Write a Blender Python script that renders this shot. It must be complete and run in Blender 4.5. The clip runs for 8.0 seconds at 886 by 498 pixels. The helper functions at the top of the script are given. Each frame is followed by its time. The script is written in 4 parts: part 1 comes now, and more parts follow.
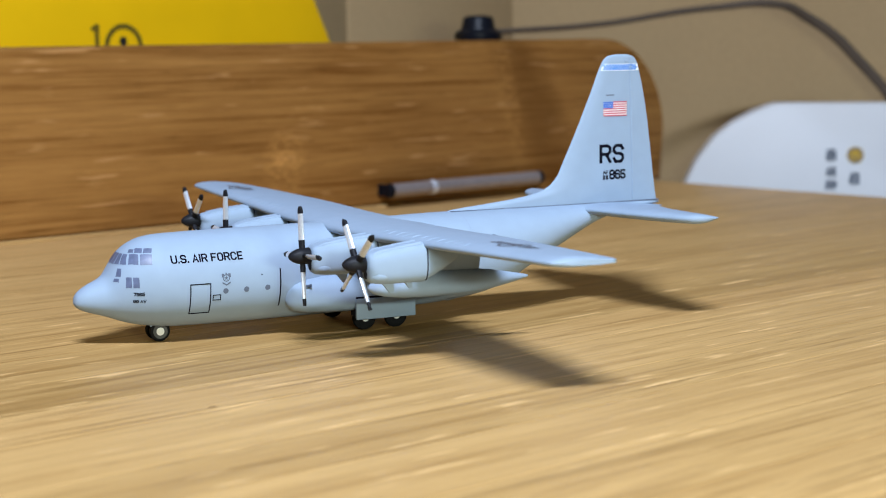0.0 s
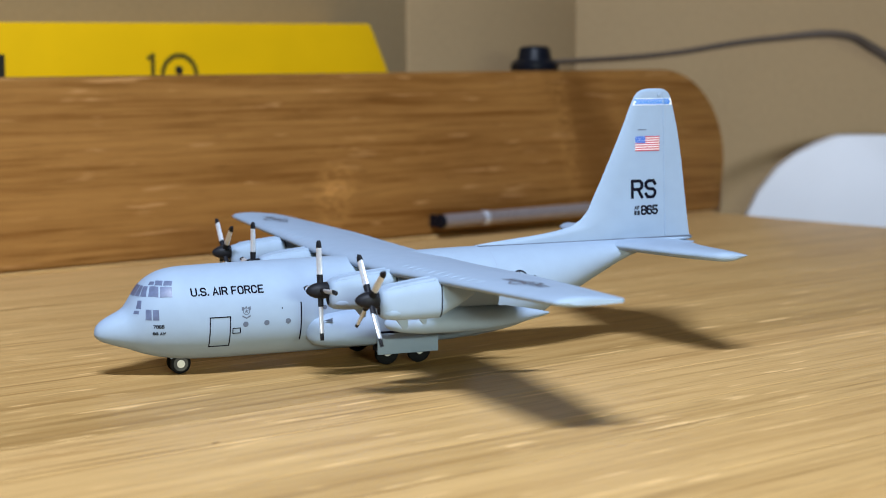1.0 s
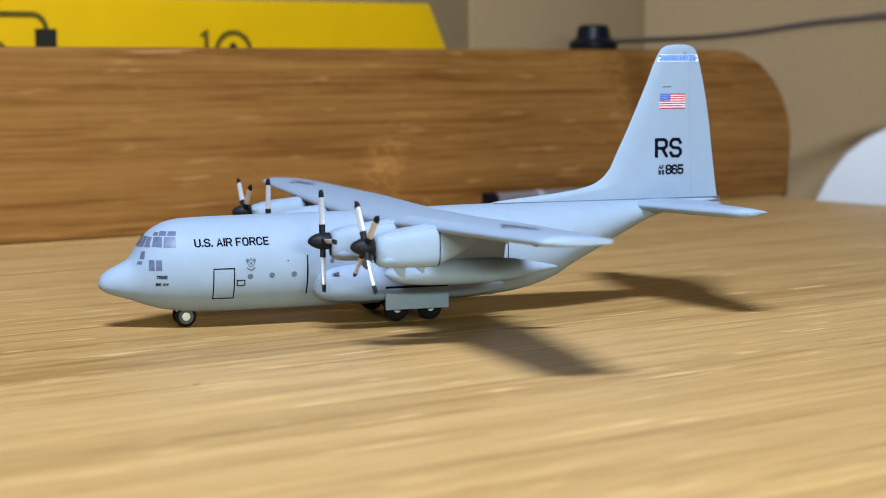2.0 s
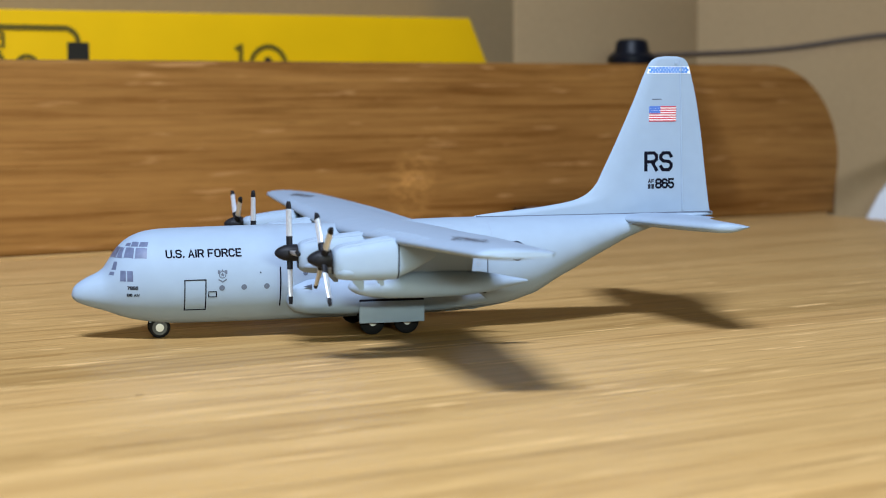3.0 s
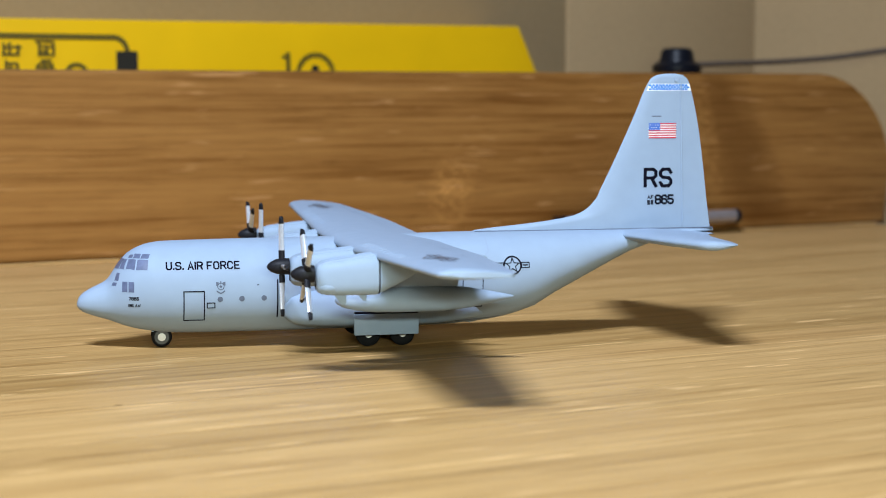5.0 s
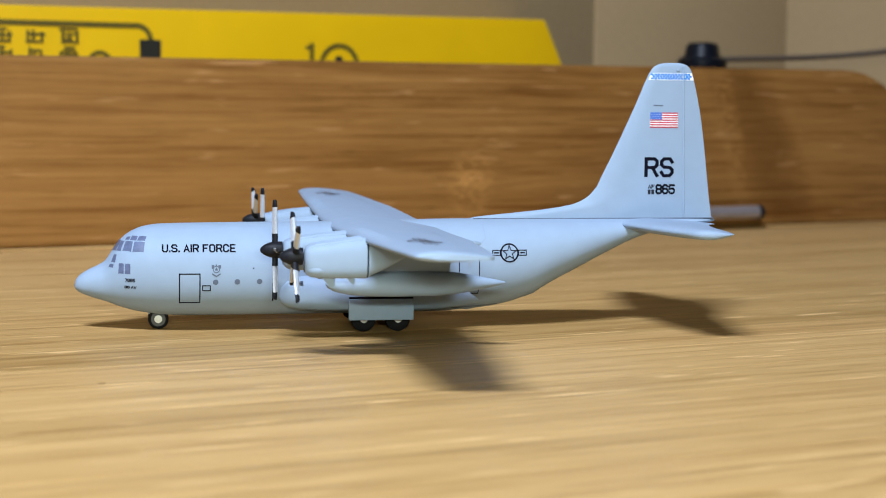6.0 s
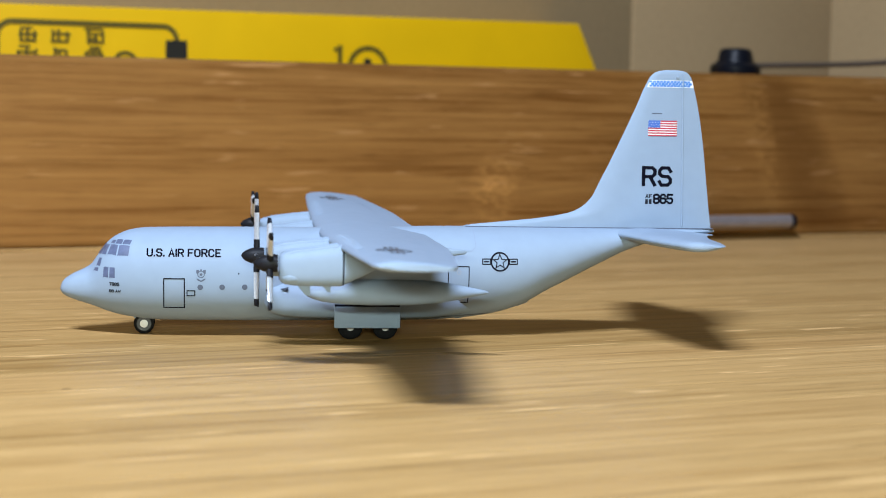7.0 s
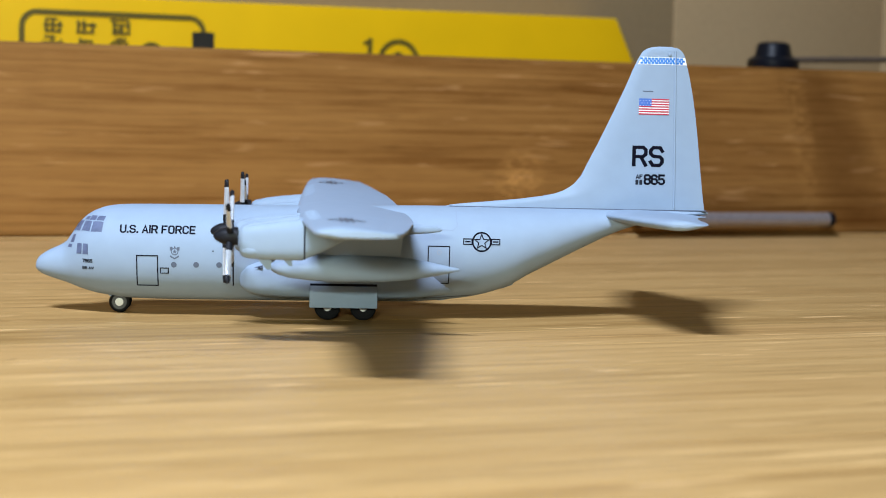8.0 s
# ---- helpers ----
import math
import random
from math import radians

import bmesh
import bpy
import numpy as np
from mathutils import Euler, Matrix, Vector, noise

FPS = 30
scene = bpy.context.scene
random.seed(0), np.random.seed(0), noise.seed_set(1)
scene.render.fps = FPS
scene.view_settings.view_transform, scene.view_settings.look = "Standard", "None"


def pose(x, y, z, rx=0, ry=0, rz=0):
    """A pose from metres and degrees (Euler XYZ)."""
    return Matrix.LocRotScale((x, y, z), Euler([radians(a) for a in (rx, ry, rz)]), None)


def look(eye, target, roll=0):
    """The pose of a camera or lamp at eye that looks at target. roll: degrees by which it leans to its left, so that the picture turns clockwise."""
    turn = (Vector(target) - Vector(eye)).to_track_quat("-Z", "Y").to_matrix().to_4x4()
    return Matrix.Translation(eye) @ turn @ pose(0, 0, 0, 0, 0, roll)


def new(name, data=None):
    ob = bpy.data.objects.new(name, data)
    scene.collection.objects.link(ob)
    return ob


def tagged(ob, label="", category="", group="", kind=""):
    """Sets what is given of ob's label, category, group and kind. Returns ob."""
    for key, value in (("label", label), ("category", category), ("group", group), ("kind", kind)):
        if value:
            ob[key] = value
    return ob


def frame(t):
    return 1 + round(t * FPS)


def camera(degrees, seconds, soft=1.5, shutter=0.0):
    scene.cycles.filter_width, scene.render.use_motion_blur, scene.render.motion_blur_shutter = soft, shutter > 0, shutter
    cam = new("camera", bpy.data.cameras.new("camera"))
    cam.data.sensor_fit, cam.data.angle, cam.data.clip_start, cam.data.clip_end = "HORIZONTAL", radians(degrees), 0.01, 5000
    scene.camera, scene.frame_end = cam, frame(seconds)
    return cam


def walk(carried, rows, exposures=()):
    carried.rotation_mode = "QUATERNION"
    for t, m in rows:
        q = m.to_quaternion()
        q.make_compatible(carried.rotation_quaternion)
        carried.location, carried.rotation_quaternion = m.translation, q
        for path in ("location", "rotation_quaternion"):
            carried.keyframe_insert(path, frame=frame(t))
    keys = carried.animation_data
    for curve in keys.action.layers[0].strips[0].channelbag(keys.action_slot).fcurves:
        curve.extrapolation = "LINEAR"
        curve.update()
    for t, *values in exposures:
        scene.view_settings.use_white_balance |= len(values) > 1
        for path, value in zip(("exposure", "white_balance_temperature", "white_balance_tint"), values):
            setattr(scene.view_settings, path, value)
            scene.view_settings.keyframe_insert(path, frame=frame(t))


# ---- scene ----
cam = camera(29.34, 8.0, soft=1.0)
PATH = [
    (0, (-0.15289, -0.35389, 0.06496), (0.01767, 0.00444, 0.01487), -0.67),
    (0.5, (-0.14799, -0.35674, 0.06691), (0.01399, 0.00599, 0.02019), -0.59),
    (1, (-0.13809, -0.35721, 0.06665), (0.01329, 0.01042, 0.02269), -0.43),
    (1.5, (-0.12714, -0.35836, 0.05938), (0.01249, 0.01408, 0.01708), -0.37),
    (1.7, (-0.12344, -0.35818, 0.05608), (0.01135, 0.01611, 0.01438), -0.35),
    (2.8, (-0.09277, -0.36219, 0.05149), (0.01586, 0.02089, 0.01339), -0.27),
    (3, (-0.08837, -0.36271, 0.05171), (0.01570, 0.02177, 0.01507), -0.22),
    (3.5, (-0.07771, -0.36239, 0.05371), (0.01759, 0.02439, 0.01735), -0.16),
    (4, (-0.07320, -0.36625, 0.05664), (0.01547, 0.02213, 0.02057), -0.12),
    (4.5, (-0.07157, -0.37440, 0.05696), (0.01276, 0.01489, 0.02038), -0.11),
    (4.7, (-0.06978, -0.37440, 0.05660), (0.01262, 0.01527, 0.01959), -0.12),
    (5.8, (-0.05782, -0.37720, 0.05480), (0.01430, 0.01443, 0.01702), 0.56),
    (6, (-0.05477, -0.37723, 0.05339), (0.01322, 0.01515, 0.01578), 0.62),
    (6.5, (-0.04729, -0.37511, 0.05435), (0.01260, 0.01859, 0.01670), 1.01),
    (7, (-0.03549, -0.37413, 0.05461), (0.01521, 0.02086, 0.01701), 1.20),
    (7.5, (-0.01820, -0.37084, 0.04988), (0.02176, 0.02546, 0.01320), 1.34),
    (8, (-0.01062, -0.36785, 0.04626), (0.01854, 0.02963, 0.01219), 1.40),
]
walk(cam, [(t, look(eye, target, roll)) for t, eye, target, roll in PATH])
# close focus on the model: the far wall and the near table edge go soft
cam.data.dof.use_dof = True
cam.data.dof.focus_distance = 0.365
cam.data.dof.aperture_fstop = 26.0

# ---- world and lights ----
world = bpy.data.worlds.new("world")
scene.world = world
world.use_nodes = True
world.node_tree.nodes["Background"].inputs[0].default_value = (0.80, 0.88, 1.0, 1)
world.node_tree.nodes["Background"].inputs[1].default_value = 0.25


def area_lamp(name, place, wide, high, watts, colour, spread):
    """A rectangular lamp; place is its matrix, shining along its own -z."""
    data = bpy.data.lights.new(name, "AREA")
    data.shape, data.size, data.size_y = "RECTANGLE", wide, high
    data.energy, data.color, data.spread = watts, colour, radians(spread)
    ob = new(name, data)
    ob.matrix_world = place
    return ob


# a short cool tube lamp overhead, and the viewer's small torch, spread over the way it is carried
area_lamp("overhead_lamp_light", pose(-0.26, -0.59, 0.87) @ Matrix.Rotation(radians(-22), 4, "Z") @ Matrix.Rotation(radians(37), 4, "X"), 0.33, 0.05, 4.75, (0.69, 0.80, 1.0), 85)
area_lamp("torch_light", pose(-0.048, -0.388, 0.082) @ Matrix.Rotation(radians(7.5), 4, "Y") @ Matrix.Rotation(radians(86), 4, "X"), 0.085, 0.007, 0.50, (0.88, 1.0, 0.86), 150)
scene.view_settings.exposure = 0.0


# ---- materials ----
def material(name):
    m = bpy.data.materials.new(name)
    m.use_nodes = True
    t = m.node_tree
    return m, t, t.nodes["Principled BSDF"]


def paint(name, colour, rough=0.4, metal=0.0, vary=0.04, scale=900.0, bump=0.0, coat=0.0, spec=0.5):
    """A painted or plastic surface with a faint mottling and fine relief."""
    m, t, b = material(name)
    b.inputs["Roughness"].default_value = rough
    b.inputs["Metallic"].default_value = metal
    b.inputs["Coat Weight"].default_value = coat
    b.inputs["Specular IOR Level"].default_value = spec
    n = t.nodes.new("ShaderNodeTexNoise")
    n.inputs["Scale"].default_value = scale
    n.inputs["Detail"].default_value = 5
    c = t.nodes.new("ShaderNodeTexCoord")
    t.links.new(c.outputs["Object"], n.inputs["Vector"])
    r = t.nodes.new("ShaderNodeValToRGB")
    r.color_ramp.elements[0].position, r.color_ramp.elements[1].position = 0.3, 0.7
    r.color_ramp.elements[0].color = (*[v * (1 - vary) for v in colour], 1)
    r.color_ramp.elements[1].color = (*[min(1, v * (1 + vary)) for v in colour], 1)
    t.links.new(n.outputs["Fac"], r.inputs["Fac"])
    t.links.new(r.outputs["Color"], b.inputs["Base Color"])
    if bump:
        p = t.nodes.new("ShaderNodeBump")
        p.inputs["Strength"].default_value = bump
        p.inputs["Distance"].default_value = 0.0002
        t.links.new(n.outputs["Fac"], p.inputs["Height"])
        t.links.new(p.outputs["Normal"], b.inputs["Normal"])
    return m


def bamboo(name, dark, light, flecks=0.5, rough=0.42, marks=(), fleck_size=(60, 700), spec=0.25, ramp_at=(0.25, 0.77), lines=0.0, dashes=0.0):
    """Laminated bamboo: long fibres along x, tone bands across, pale flecks and dark pores; the object's colour tones
    a strip.
    marks: soft patches (x, z, half-width, half-height, lean, colour factor); wood figure, and painted shade or
    brightness."""
    m, t, b = material(name)
    N, L = t.nodes.new, t.links.new
    tc, oi = N("ShaderNodeTexCoord"), N("ShaderNodeObjectInfo")
    off = N("ShaderNodeVectorMath")
    off.operation = "SCALE"
    off.inputs[0].default_value = (7.3, 3.1, 5.7)
    L(oi.outputs["Random"], off.inputs["Scale"])
    add = N("ShaderNodeVectorMath")
    L(tc.outputs["Object"], add.inputs[0])
    L(off.outputs[0], add.inputs[1])

    def fibres(sx, sy, detail, rough_, warp=0.2):
        mp = N("ShaderNodeMapping")
        mp.inputs["Scale"].default_value = (sx, sy, sy)
        L(add.outputs[0], mp.inputs["Vector"])
        n = N("ShaderNodeTexNoise")
        n.inputs["Scale"].default_value = 1.0
        n.inputs["Detail"].default_value = detail
        n.inputs["Roughness"].default_value = rough_
        n.inputs["Distortion"].default_value = warp
        L(mp.outputs[0], n.inputs["Vector"])
        return n.outputs["Fac"]

    def mix(a, c, f):
        x = N("ShaderNodeMix")
        x.inputs[0].default_value = f
        L(a, x.inputs[2])
        L(c, x.inputs[3])
        return x.outputs[0]

    def blend(a, c, fac, kind="MIX"):
        x = N("ShaderNodeMix")
        x.data_type, x.blend_type = "RGBA", kind
        for value, socket in ((fac, 0), (a, 6), (c, 7)):
            if isinstance(value, (int, float)):
                x.inputs[socket].default_value = value
            elif isinstance(value, tuple):
                x.inputs[socket].default_value = (*value, 1)
            else:
                L(value, x.inputs[socket])
        return x.outputs[2]

    def stretch(a, lo, hi):
        x = N("ShaderNodeMapRange")
        x.inputs[1].default_value, x.inputs[2].default_value = lo, hi
        L(a, x.inputs[0])
        return x.outputs[0]

    b.inputs["Specular IOR Level"].default_value = spec
    fine, mid, broad = fibres(16, 1500, 3, 0.6), fibres(9, 330, 5, 0.68, 0.6), fibres(2.5, 75, 2, 0.5)
    short = fibres(20, 420, 3, 0.6, 0.4)
    s = mix(mix(stretch(mid, 0.3, 0.7), stretch(short, 0.3, 0.7), 0.36), stretch(broad, 0.3, 0.7), 0.3)
    s = mix(s, stretch(fine, 0.3, 0.7), 0.22)
    ramp = N("ShaderNodeValToRGB")
    e = ramp.color_ramp.elements
    e[0].position, e[0].color = ramp_at[0], (*dark, 1)
    e[1].position, e[1].color = ramp_at[1], (*light, 1)
    mid_stop = e.new(0.5)
    mid_stop.color = (*[0.42 * p + 0.58 * q for p, q in zip(dark, light)], 1)
    L(s, ramp.inputs["Fac"])
    colour = blend(ramp.outputs["Color"], oi.outputs["Color"], 1.0, "MULTIPLY")
    # pale silvery flecks, short and thin
    pale = stretch(fibres(*fleck_size, 2, 0.5), 0.64, 0.72)
    x = N("ShaderNodeMath")
    x.operation = "MULTIPLY"
    x.inputs[1].default_value = flecks
    L(pale, x.inputs[0])
    colour = blend(colour, tuple(min(1, v * 1.35 + 0.04) for v in light), x.outputs[0])
    # dark pores
    pores = stretch(fibres(60, 2300, 2, 0.5), 0.37, 0.27)
    x = N("ShaderNodeMath")
    x.operation = "MULTIPLY"
    x.inputs[1].default_value = 0.55
    L(pores, x.inputs[0])
    colour = blend(colour, tuple(v * 0.5 for v in dark), x.outputs[0])
    # long thin dark vessels, and short dark dashes of end fibres
    for share, size, lo, hi, tone in ((lines, (9, 560), 0.42, 0.31, 0.74), (dashes, (30, 430), 0.44, 0.31, 0.66)):
        if share:
            x = N("ShaderNodeMath")
            x.operation = "MULTIPLY"
            x.inputs[1].default_value = share
            # each strip has more or fewer of them
            some = N("ShaderNodeMapRange")
            some.inputs[3].default_value, some.inputs[4].default_value = 0.35, 1.25
            L(oi.outputs["Random"], some.inputs[0])
            y = N("ShaderNodeMath")
            y.operation = "MULTIPLY"
            L(stretch(fibres(*size, 3, 0.55, 0.15), lo, hi), y.inputs[0])
            L(some.outputs[0], y.inputs[1])
            L(y.outputs[0], x.inputs[0])
            colour = blend(colour, tuple(v * tone for v in dark), x.outputs[0])
    # marks blend wood figure, and shade or brightness painted in, into the colour
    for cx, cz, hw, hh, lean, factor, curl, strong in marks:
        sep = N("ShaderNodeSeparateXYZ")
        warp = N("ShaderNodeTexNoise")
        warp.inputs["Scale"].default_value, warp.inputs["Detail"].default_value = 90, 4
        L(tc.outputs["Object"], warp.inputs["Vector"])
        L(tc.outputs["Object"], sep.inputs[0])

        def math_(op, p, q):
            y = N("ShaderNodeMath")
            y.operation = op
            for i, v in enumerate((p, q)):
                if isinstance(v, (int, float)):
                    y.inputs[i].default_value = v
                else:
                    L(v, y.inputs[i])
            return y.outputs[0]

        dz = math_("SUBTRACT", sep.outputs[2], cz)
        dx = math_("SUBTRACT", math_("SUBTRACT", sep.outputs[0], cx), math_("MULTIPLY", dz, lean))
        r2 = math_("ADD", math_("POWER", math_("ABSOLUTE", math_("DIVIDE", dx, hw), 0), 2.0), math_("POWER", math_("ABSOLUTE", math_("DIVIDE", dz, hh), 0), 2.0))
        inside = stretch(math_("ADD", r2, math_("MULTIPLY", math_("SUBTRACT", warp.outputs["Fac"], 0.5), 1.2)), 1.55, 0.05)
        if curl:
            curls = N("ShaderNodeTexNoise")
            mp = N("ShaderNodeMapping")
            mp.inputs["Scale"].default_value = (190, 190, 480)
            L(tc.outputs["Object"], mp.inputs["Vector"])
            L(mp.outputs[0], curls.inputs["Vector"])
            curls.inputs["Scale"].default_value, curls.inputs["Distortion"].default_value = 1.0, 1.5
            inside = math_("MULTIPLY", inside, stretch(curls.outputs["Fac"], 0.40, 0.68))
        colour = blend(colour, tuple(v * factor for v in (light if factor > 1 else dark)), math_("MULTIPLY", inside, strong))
    L(colour, b.inputs["Base Color"])
    rr = N("ShaderNodeMapRange")
    rr.inputs[3].default_value, rr.inputs[4].default_value = rough - 0.1, rough + 0.14
    L(mid, rr.inputs[0])
    L(rr.outputs[0], b.inputs["Roughness"])
    bp = N("ShaderNodeBump")
    bp.inputs["Strength"].default_value, bp.inputs["Distance"].default_value = 0.35, 0.0003
    L(fine, bp.inputs["Height"])
    L(bp.outputs["Normal"], b.inputs["Normal"])
    return m


def cardboard(name, dark, light):
    m, t, b = material(name)
    N, L = t.nodes.new, t.links.new
    tc = N("ShaderNodeTexCoord")
    a, c = N("ShaderNodeTexNoise"), N("ShaderNodeTexNoise")
    a.inputs["Scale"].default_value, a.inputs["Detail"].default_value = 9, 6
    c.inputs["Scale"].default_value, c.inputs["Detail"].default_value = 420, 3
    mx = N("ShaderNodeMix")
    mx.inputs[0].default_value = 0.4
    L(tc.outputs["Object"], a.inputs["Vector"])
    L(tc.outputs["Object"], c.inputs["Vector"])
    L(a.outputs["Fac"], mx.inputs[2])
    L(c.outputs["Fac"], mx.inputs[3])
    r = N("ShaderNodeValToRGB")
    r.color_ramp.elements[0].position, r.color_ramp.elements[0].color = 0.3, (*dark, 1)
    r.color_ramp.elements[1].position, r.color_ramp.elements[1].color = 0.7, (*light, 1)
    L(mx.outputs[0], r.inputs["Fac"])
    L(r.outputs["Color"], b.inputs["Base Color"])
    b.inputs["Roughness"].default_value = 0.85
    bp = N("ShaderNodeBump")
    bp.inputs["Strength"].default_value, bp.inputs["Distance"].default_value = 0.3, 0.0004
    L(mx.outputs[0], bp.inputs["Height"])
    L(bp.outputs["Normal"], b.inputs["Normal"])
    return m


GREY = paint("light_grey_enamel", (0.270, 0.346, 0.450), 0.55, vary=0.025, scale=260, bump=0.05, spec=0.10)
BLACK = paint("black_print", (0.006, 0.006, 0.012), 0.7, spec=0.03)
DARKLINE = paint("panel_line_print", (0.022, 0.025, 0.036), 0.7, spec=0.05)
MIDGREY = paint("grey_print", (0.105, 0.125, 0.17), 0.6, spec=0.1)
INSIGNIA = paint("dark_grey_print", (0.085, 0.09, 0.115), 0.55)
PALEGREY = paint("pale_grey_print", (0.30, 0.33, 0.39), 0.5)
SEAM = paint("seam_shadow_grey", (0.23, 0.295, 0.40), 0.5)
GLASS = paint("window_print", (0.098, 0.122, 0.21), 0.42, vary=0.2, scale=700)
RED = paint("red_print", (0.48, 0.022, 0.055), 0.5)
WHITE = paint("white_print", (0.82, 0.82, 0.83), 0.5)
BLUE = paint("blue_print", (0.05, 0.14, 0.48), 0.5)
SKYBLUE = paint("bright_blue_print", (0.006, 0.17, 0.58), 0.5)
RIM = paint("dark_grey_rim", (0.055, 0.057, 0.06), 0.5)
RUBBER = paint("black_rubber", (0.005, 0.005, 0.006), 0.75, vary=0.3, scale=2500, bump=0.2, spec=0.2)
CHROME = paint("bare_silver", (0.66, 0.70, 0.78), 0.28, 0.5, 0.10, 2400, 0.12)
PROPBLACK = paint("matt_black_plastic", (0.010, 0.0105, 0.014), 0.5, vary=0.25, scale=1500, bump=0.1, spec=0.15)
HUBWHITE = paint("white_hub", (0.82, 0.83, 0.82), 0.4)
DESKWOOD = bamboo("table_bamboo", (0.332, 0.180, 0.056), (0.605, 0.378, 0.152), 0.7, rough=0.40, spec=0.22, fleck_size=(50, 430), ramp_at=(0.18, 0.82), lines=0.75, dashes=0.35)
# second mark: a leaning cast shadow painted into the wood's colour
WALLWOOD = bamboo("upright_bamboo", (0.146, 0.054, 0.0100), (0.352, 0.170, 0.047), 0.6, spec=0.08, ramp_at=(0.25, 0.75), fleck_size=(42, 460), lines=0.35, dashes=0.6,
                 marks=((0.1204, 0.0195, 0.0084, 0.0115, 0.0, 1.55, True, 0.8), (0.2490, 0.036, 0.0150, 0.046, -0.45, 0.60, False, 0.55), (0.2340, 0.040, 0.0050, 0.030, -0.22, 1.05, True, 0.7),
                        # painted brightness: the left part lightened as if nearer the lamp
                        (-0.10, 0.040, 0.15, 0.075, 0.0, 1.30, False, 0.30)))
SCRATCH = paint("brown_scratch", (0.20, 0.115, 0.04), 0.7)
CARD = cardboard("brown_cardboard", (0.290, 0.203, 0.100), (0.362, 0.256, 0.130))
CARDB = cardboard("brown_cardboard_lighter", (0.385, 0.262, 0.130), (0.470, 0.325, 0.166))
YELLOW = paint("yellow_card", (0.80, 0.46, 0.002), 0.55, vary=0.05, scale=30, bump=0.05, spec=0.2)
YPRINT = paint("black_box_print", (0.02, 0.018, 0.012), 0.5)
YBROWN = paint("brown_box_print", (0.13, 0.090, 0.008), 0.5)
PAPER = paint("white_carton", (0.72, 0.73, 0.75), 0.55, vary=0.02, scale=40, bump=0.05)
CABLE = paint("grey_brown_cable", (0.105, 0.078, 0.058), 0.55, spec=0.25)
PLUGBLACK = paint("black_gloss_plastic", (0.005, 0.006, 0.010), 0.4, spec=0.15)
STEEL = paint("brushed_steel", (0.36, 0.32, 0.32), 0.38, 0.55, 0.12, 700, 0.1)
GOLD = paint("gold_sticker", (0.62, 0.38, 0.04), 0.4)
ROOM = paint("room_plaster", (0.10, 0.10, 0.105), 0.9, vary=0.03, scale=6)
FLOOR = paint("room_floor", (0.16, 0.11, 0.075), 0.6, vary=0.15, scale=8)


# ---- mesh helpers ----
def part(name, bm, mat, parent=None, label="", smooth=True, angle=35):
    me = bpy.data.meshes.new(name)
    bmesh.ops.recalc_face_normals(bm, faces=bm.faces)
    bm.to_mesh(me)
    bm.free()
    me.materials.append(mat)
    if smooth:
        for p in me.polygons:
            p.use_smooth = True
        me.set_sharp_from_angle(angle=radians(angle))
    ob = new(name, me)
    if parent:
        ob.parent = parent
    if label:
        ob["label"] = label
    return ob


def empty(name, m=Matrix(), label="", category="", group="", kind=""):
    ob = new(name)
    ob.matrix_world = m
    ob.empty_display_size = 0.01
    return tagged(ob, label, category, group, kind)


def loft(rings, closed=True, cap=True, bm=None):
    """Skin over rings of equal length."""
    bm = bm or bmesh.new()
    vs = [[bm.verts.new(p) for p in r] for r in rings]
    n = len(rings[0])
    for a, b in zip(vs, vs[1:]):
        for i in range(n if closed else n - 1):
            j = (i + 1) % n
            bm.faces.new((a[i], a[j], b[j], b[i]))
    if cap and closed:
        bm.faces.new(vs[0])
        bm.faces.new(vs[-1][::-1])
    return bm


def box(bm, lo, hi, bevel=0.0, seg=2):
    c = [(a + b) / 2 for a, b in zip(lo, hi)]
    s = [abs(b - a) for a, b in zip(lo, hi)]
    r = bmesh.ops.create_cube(bm, size=1, matrix=Matrix.LocRotScale(c, None, s))
    if bevel:
        e = list({e for v in r["verts"] for e in v.link_edges})
        bmesh.ops.bevel(bm, geom=e, offset=bevel, segments=seg, affect="EDGES", profile=0.5)
    return bm


def revolve(profile, axis, centre, n=24, bm=None):
    """Turned body: profile of (along, radius) about an axis 'x', 'y' or 'z'."""
    rings = []
    for a, r in profile:
        ring = []
        for i in range(n):
            c, s = r * math.cos(2 * math.pi * i / n), r * math.sin(2 * math.pi * i / n)
            p = {"x": (a, c, s), "y": (c, a, s), "z": (c, s, a)}[axis]
            ring.append(Vector(centre) + Vector(p))
        rings.append(ring)
    return loft(rings, bm=bm)


def prism(outline, depth, bm=None):
    """Flat outline of points in the xz plane, thickened along y from 0 to depth."""
    bm = bm or bmesh.new()
    a = [bm.verts.new((x, 0, z)) for x, z in outline]
    b = [bm.verts.new((x, depth, z)) for x, z in outline]
    n = len(a)
    bm.faces.new(a)
    bm.faces.new(b[::-1])
    for i in range(n):
        bm.faces.new((a[i], b[i], b[(i + 1) % n], a[(i + 1) % n]))
    return bm


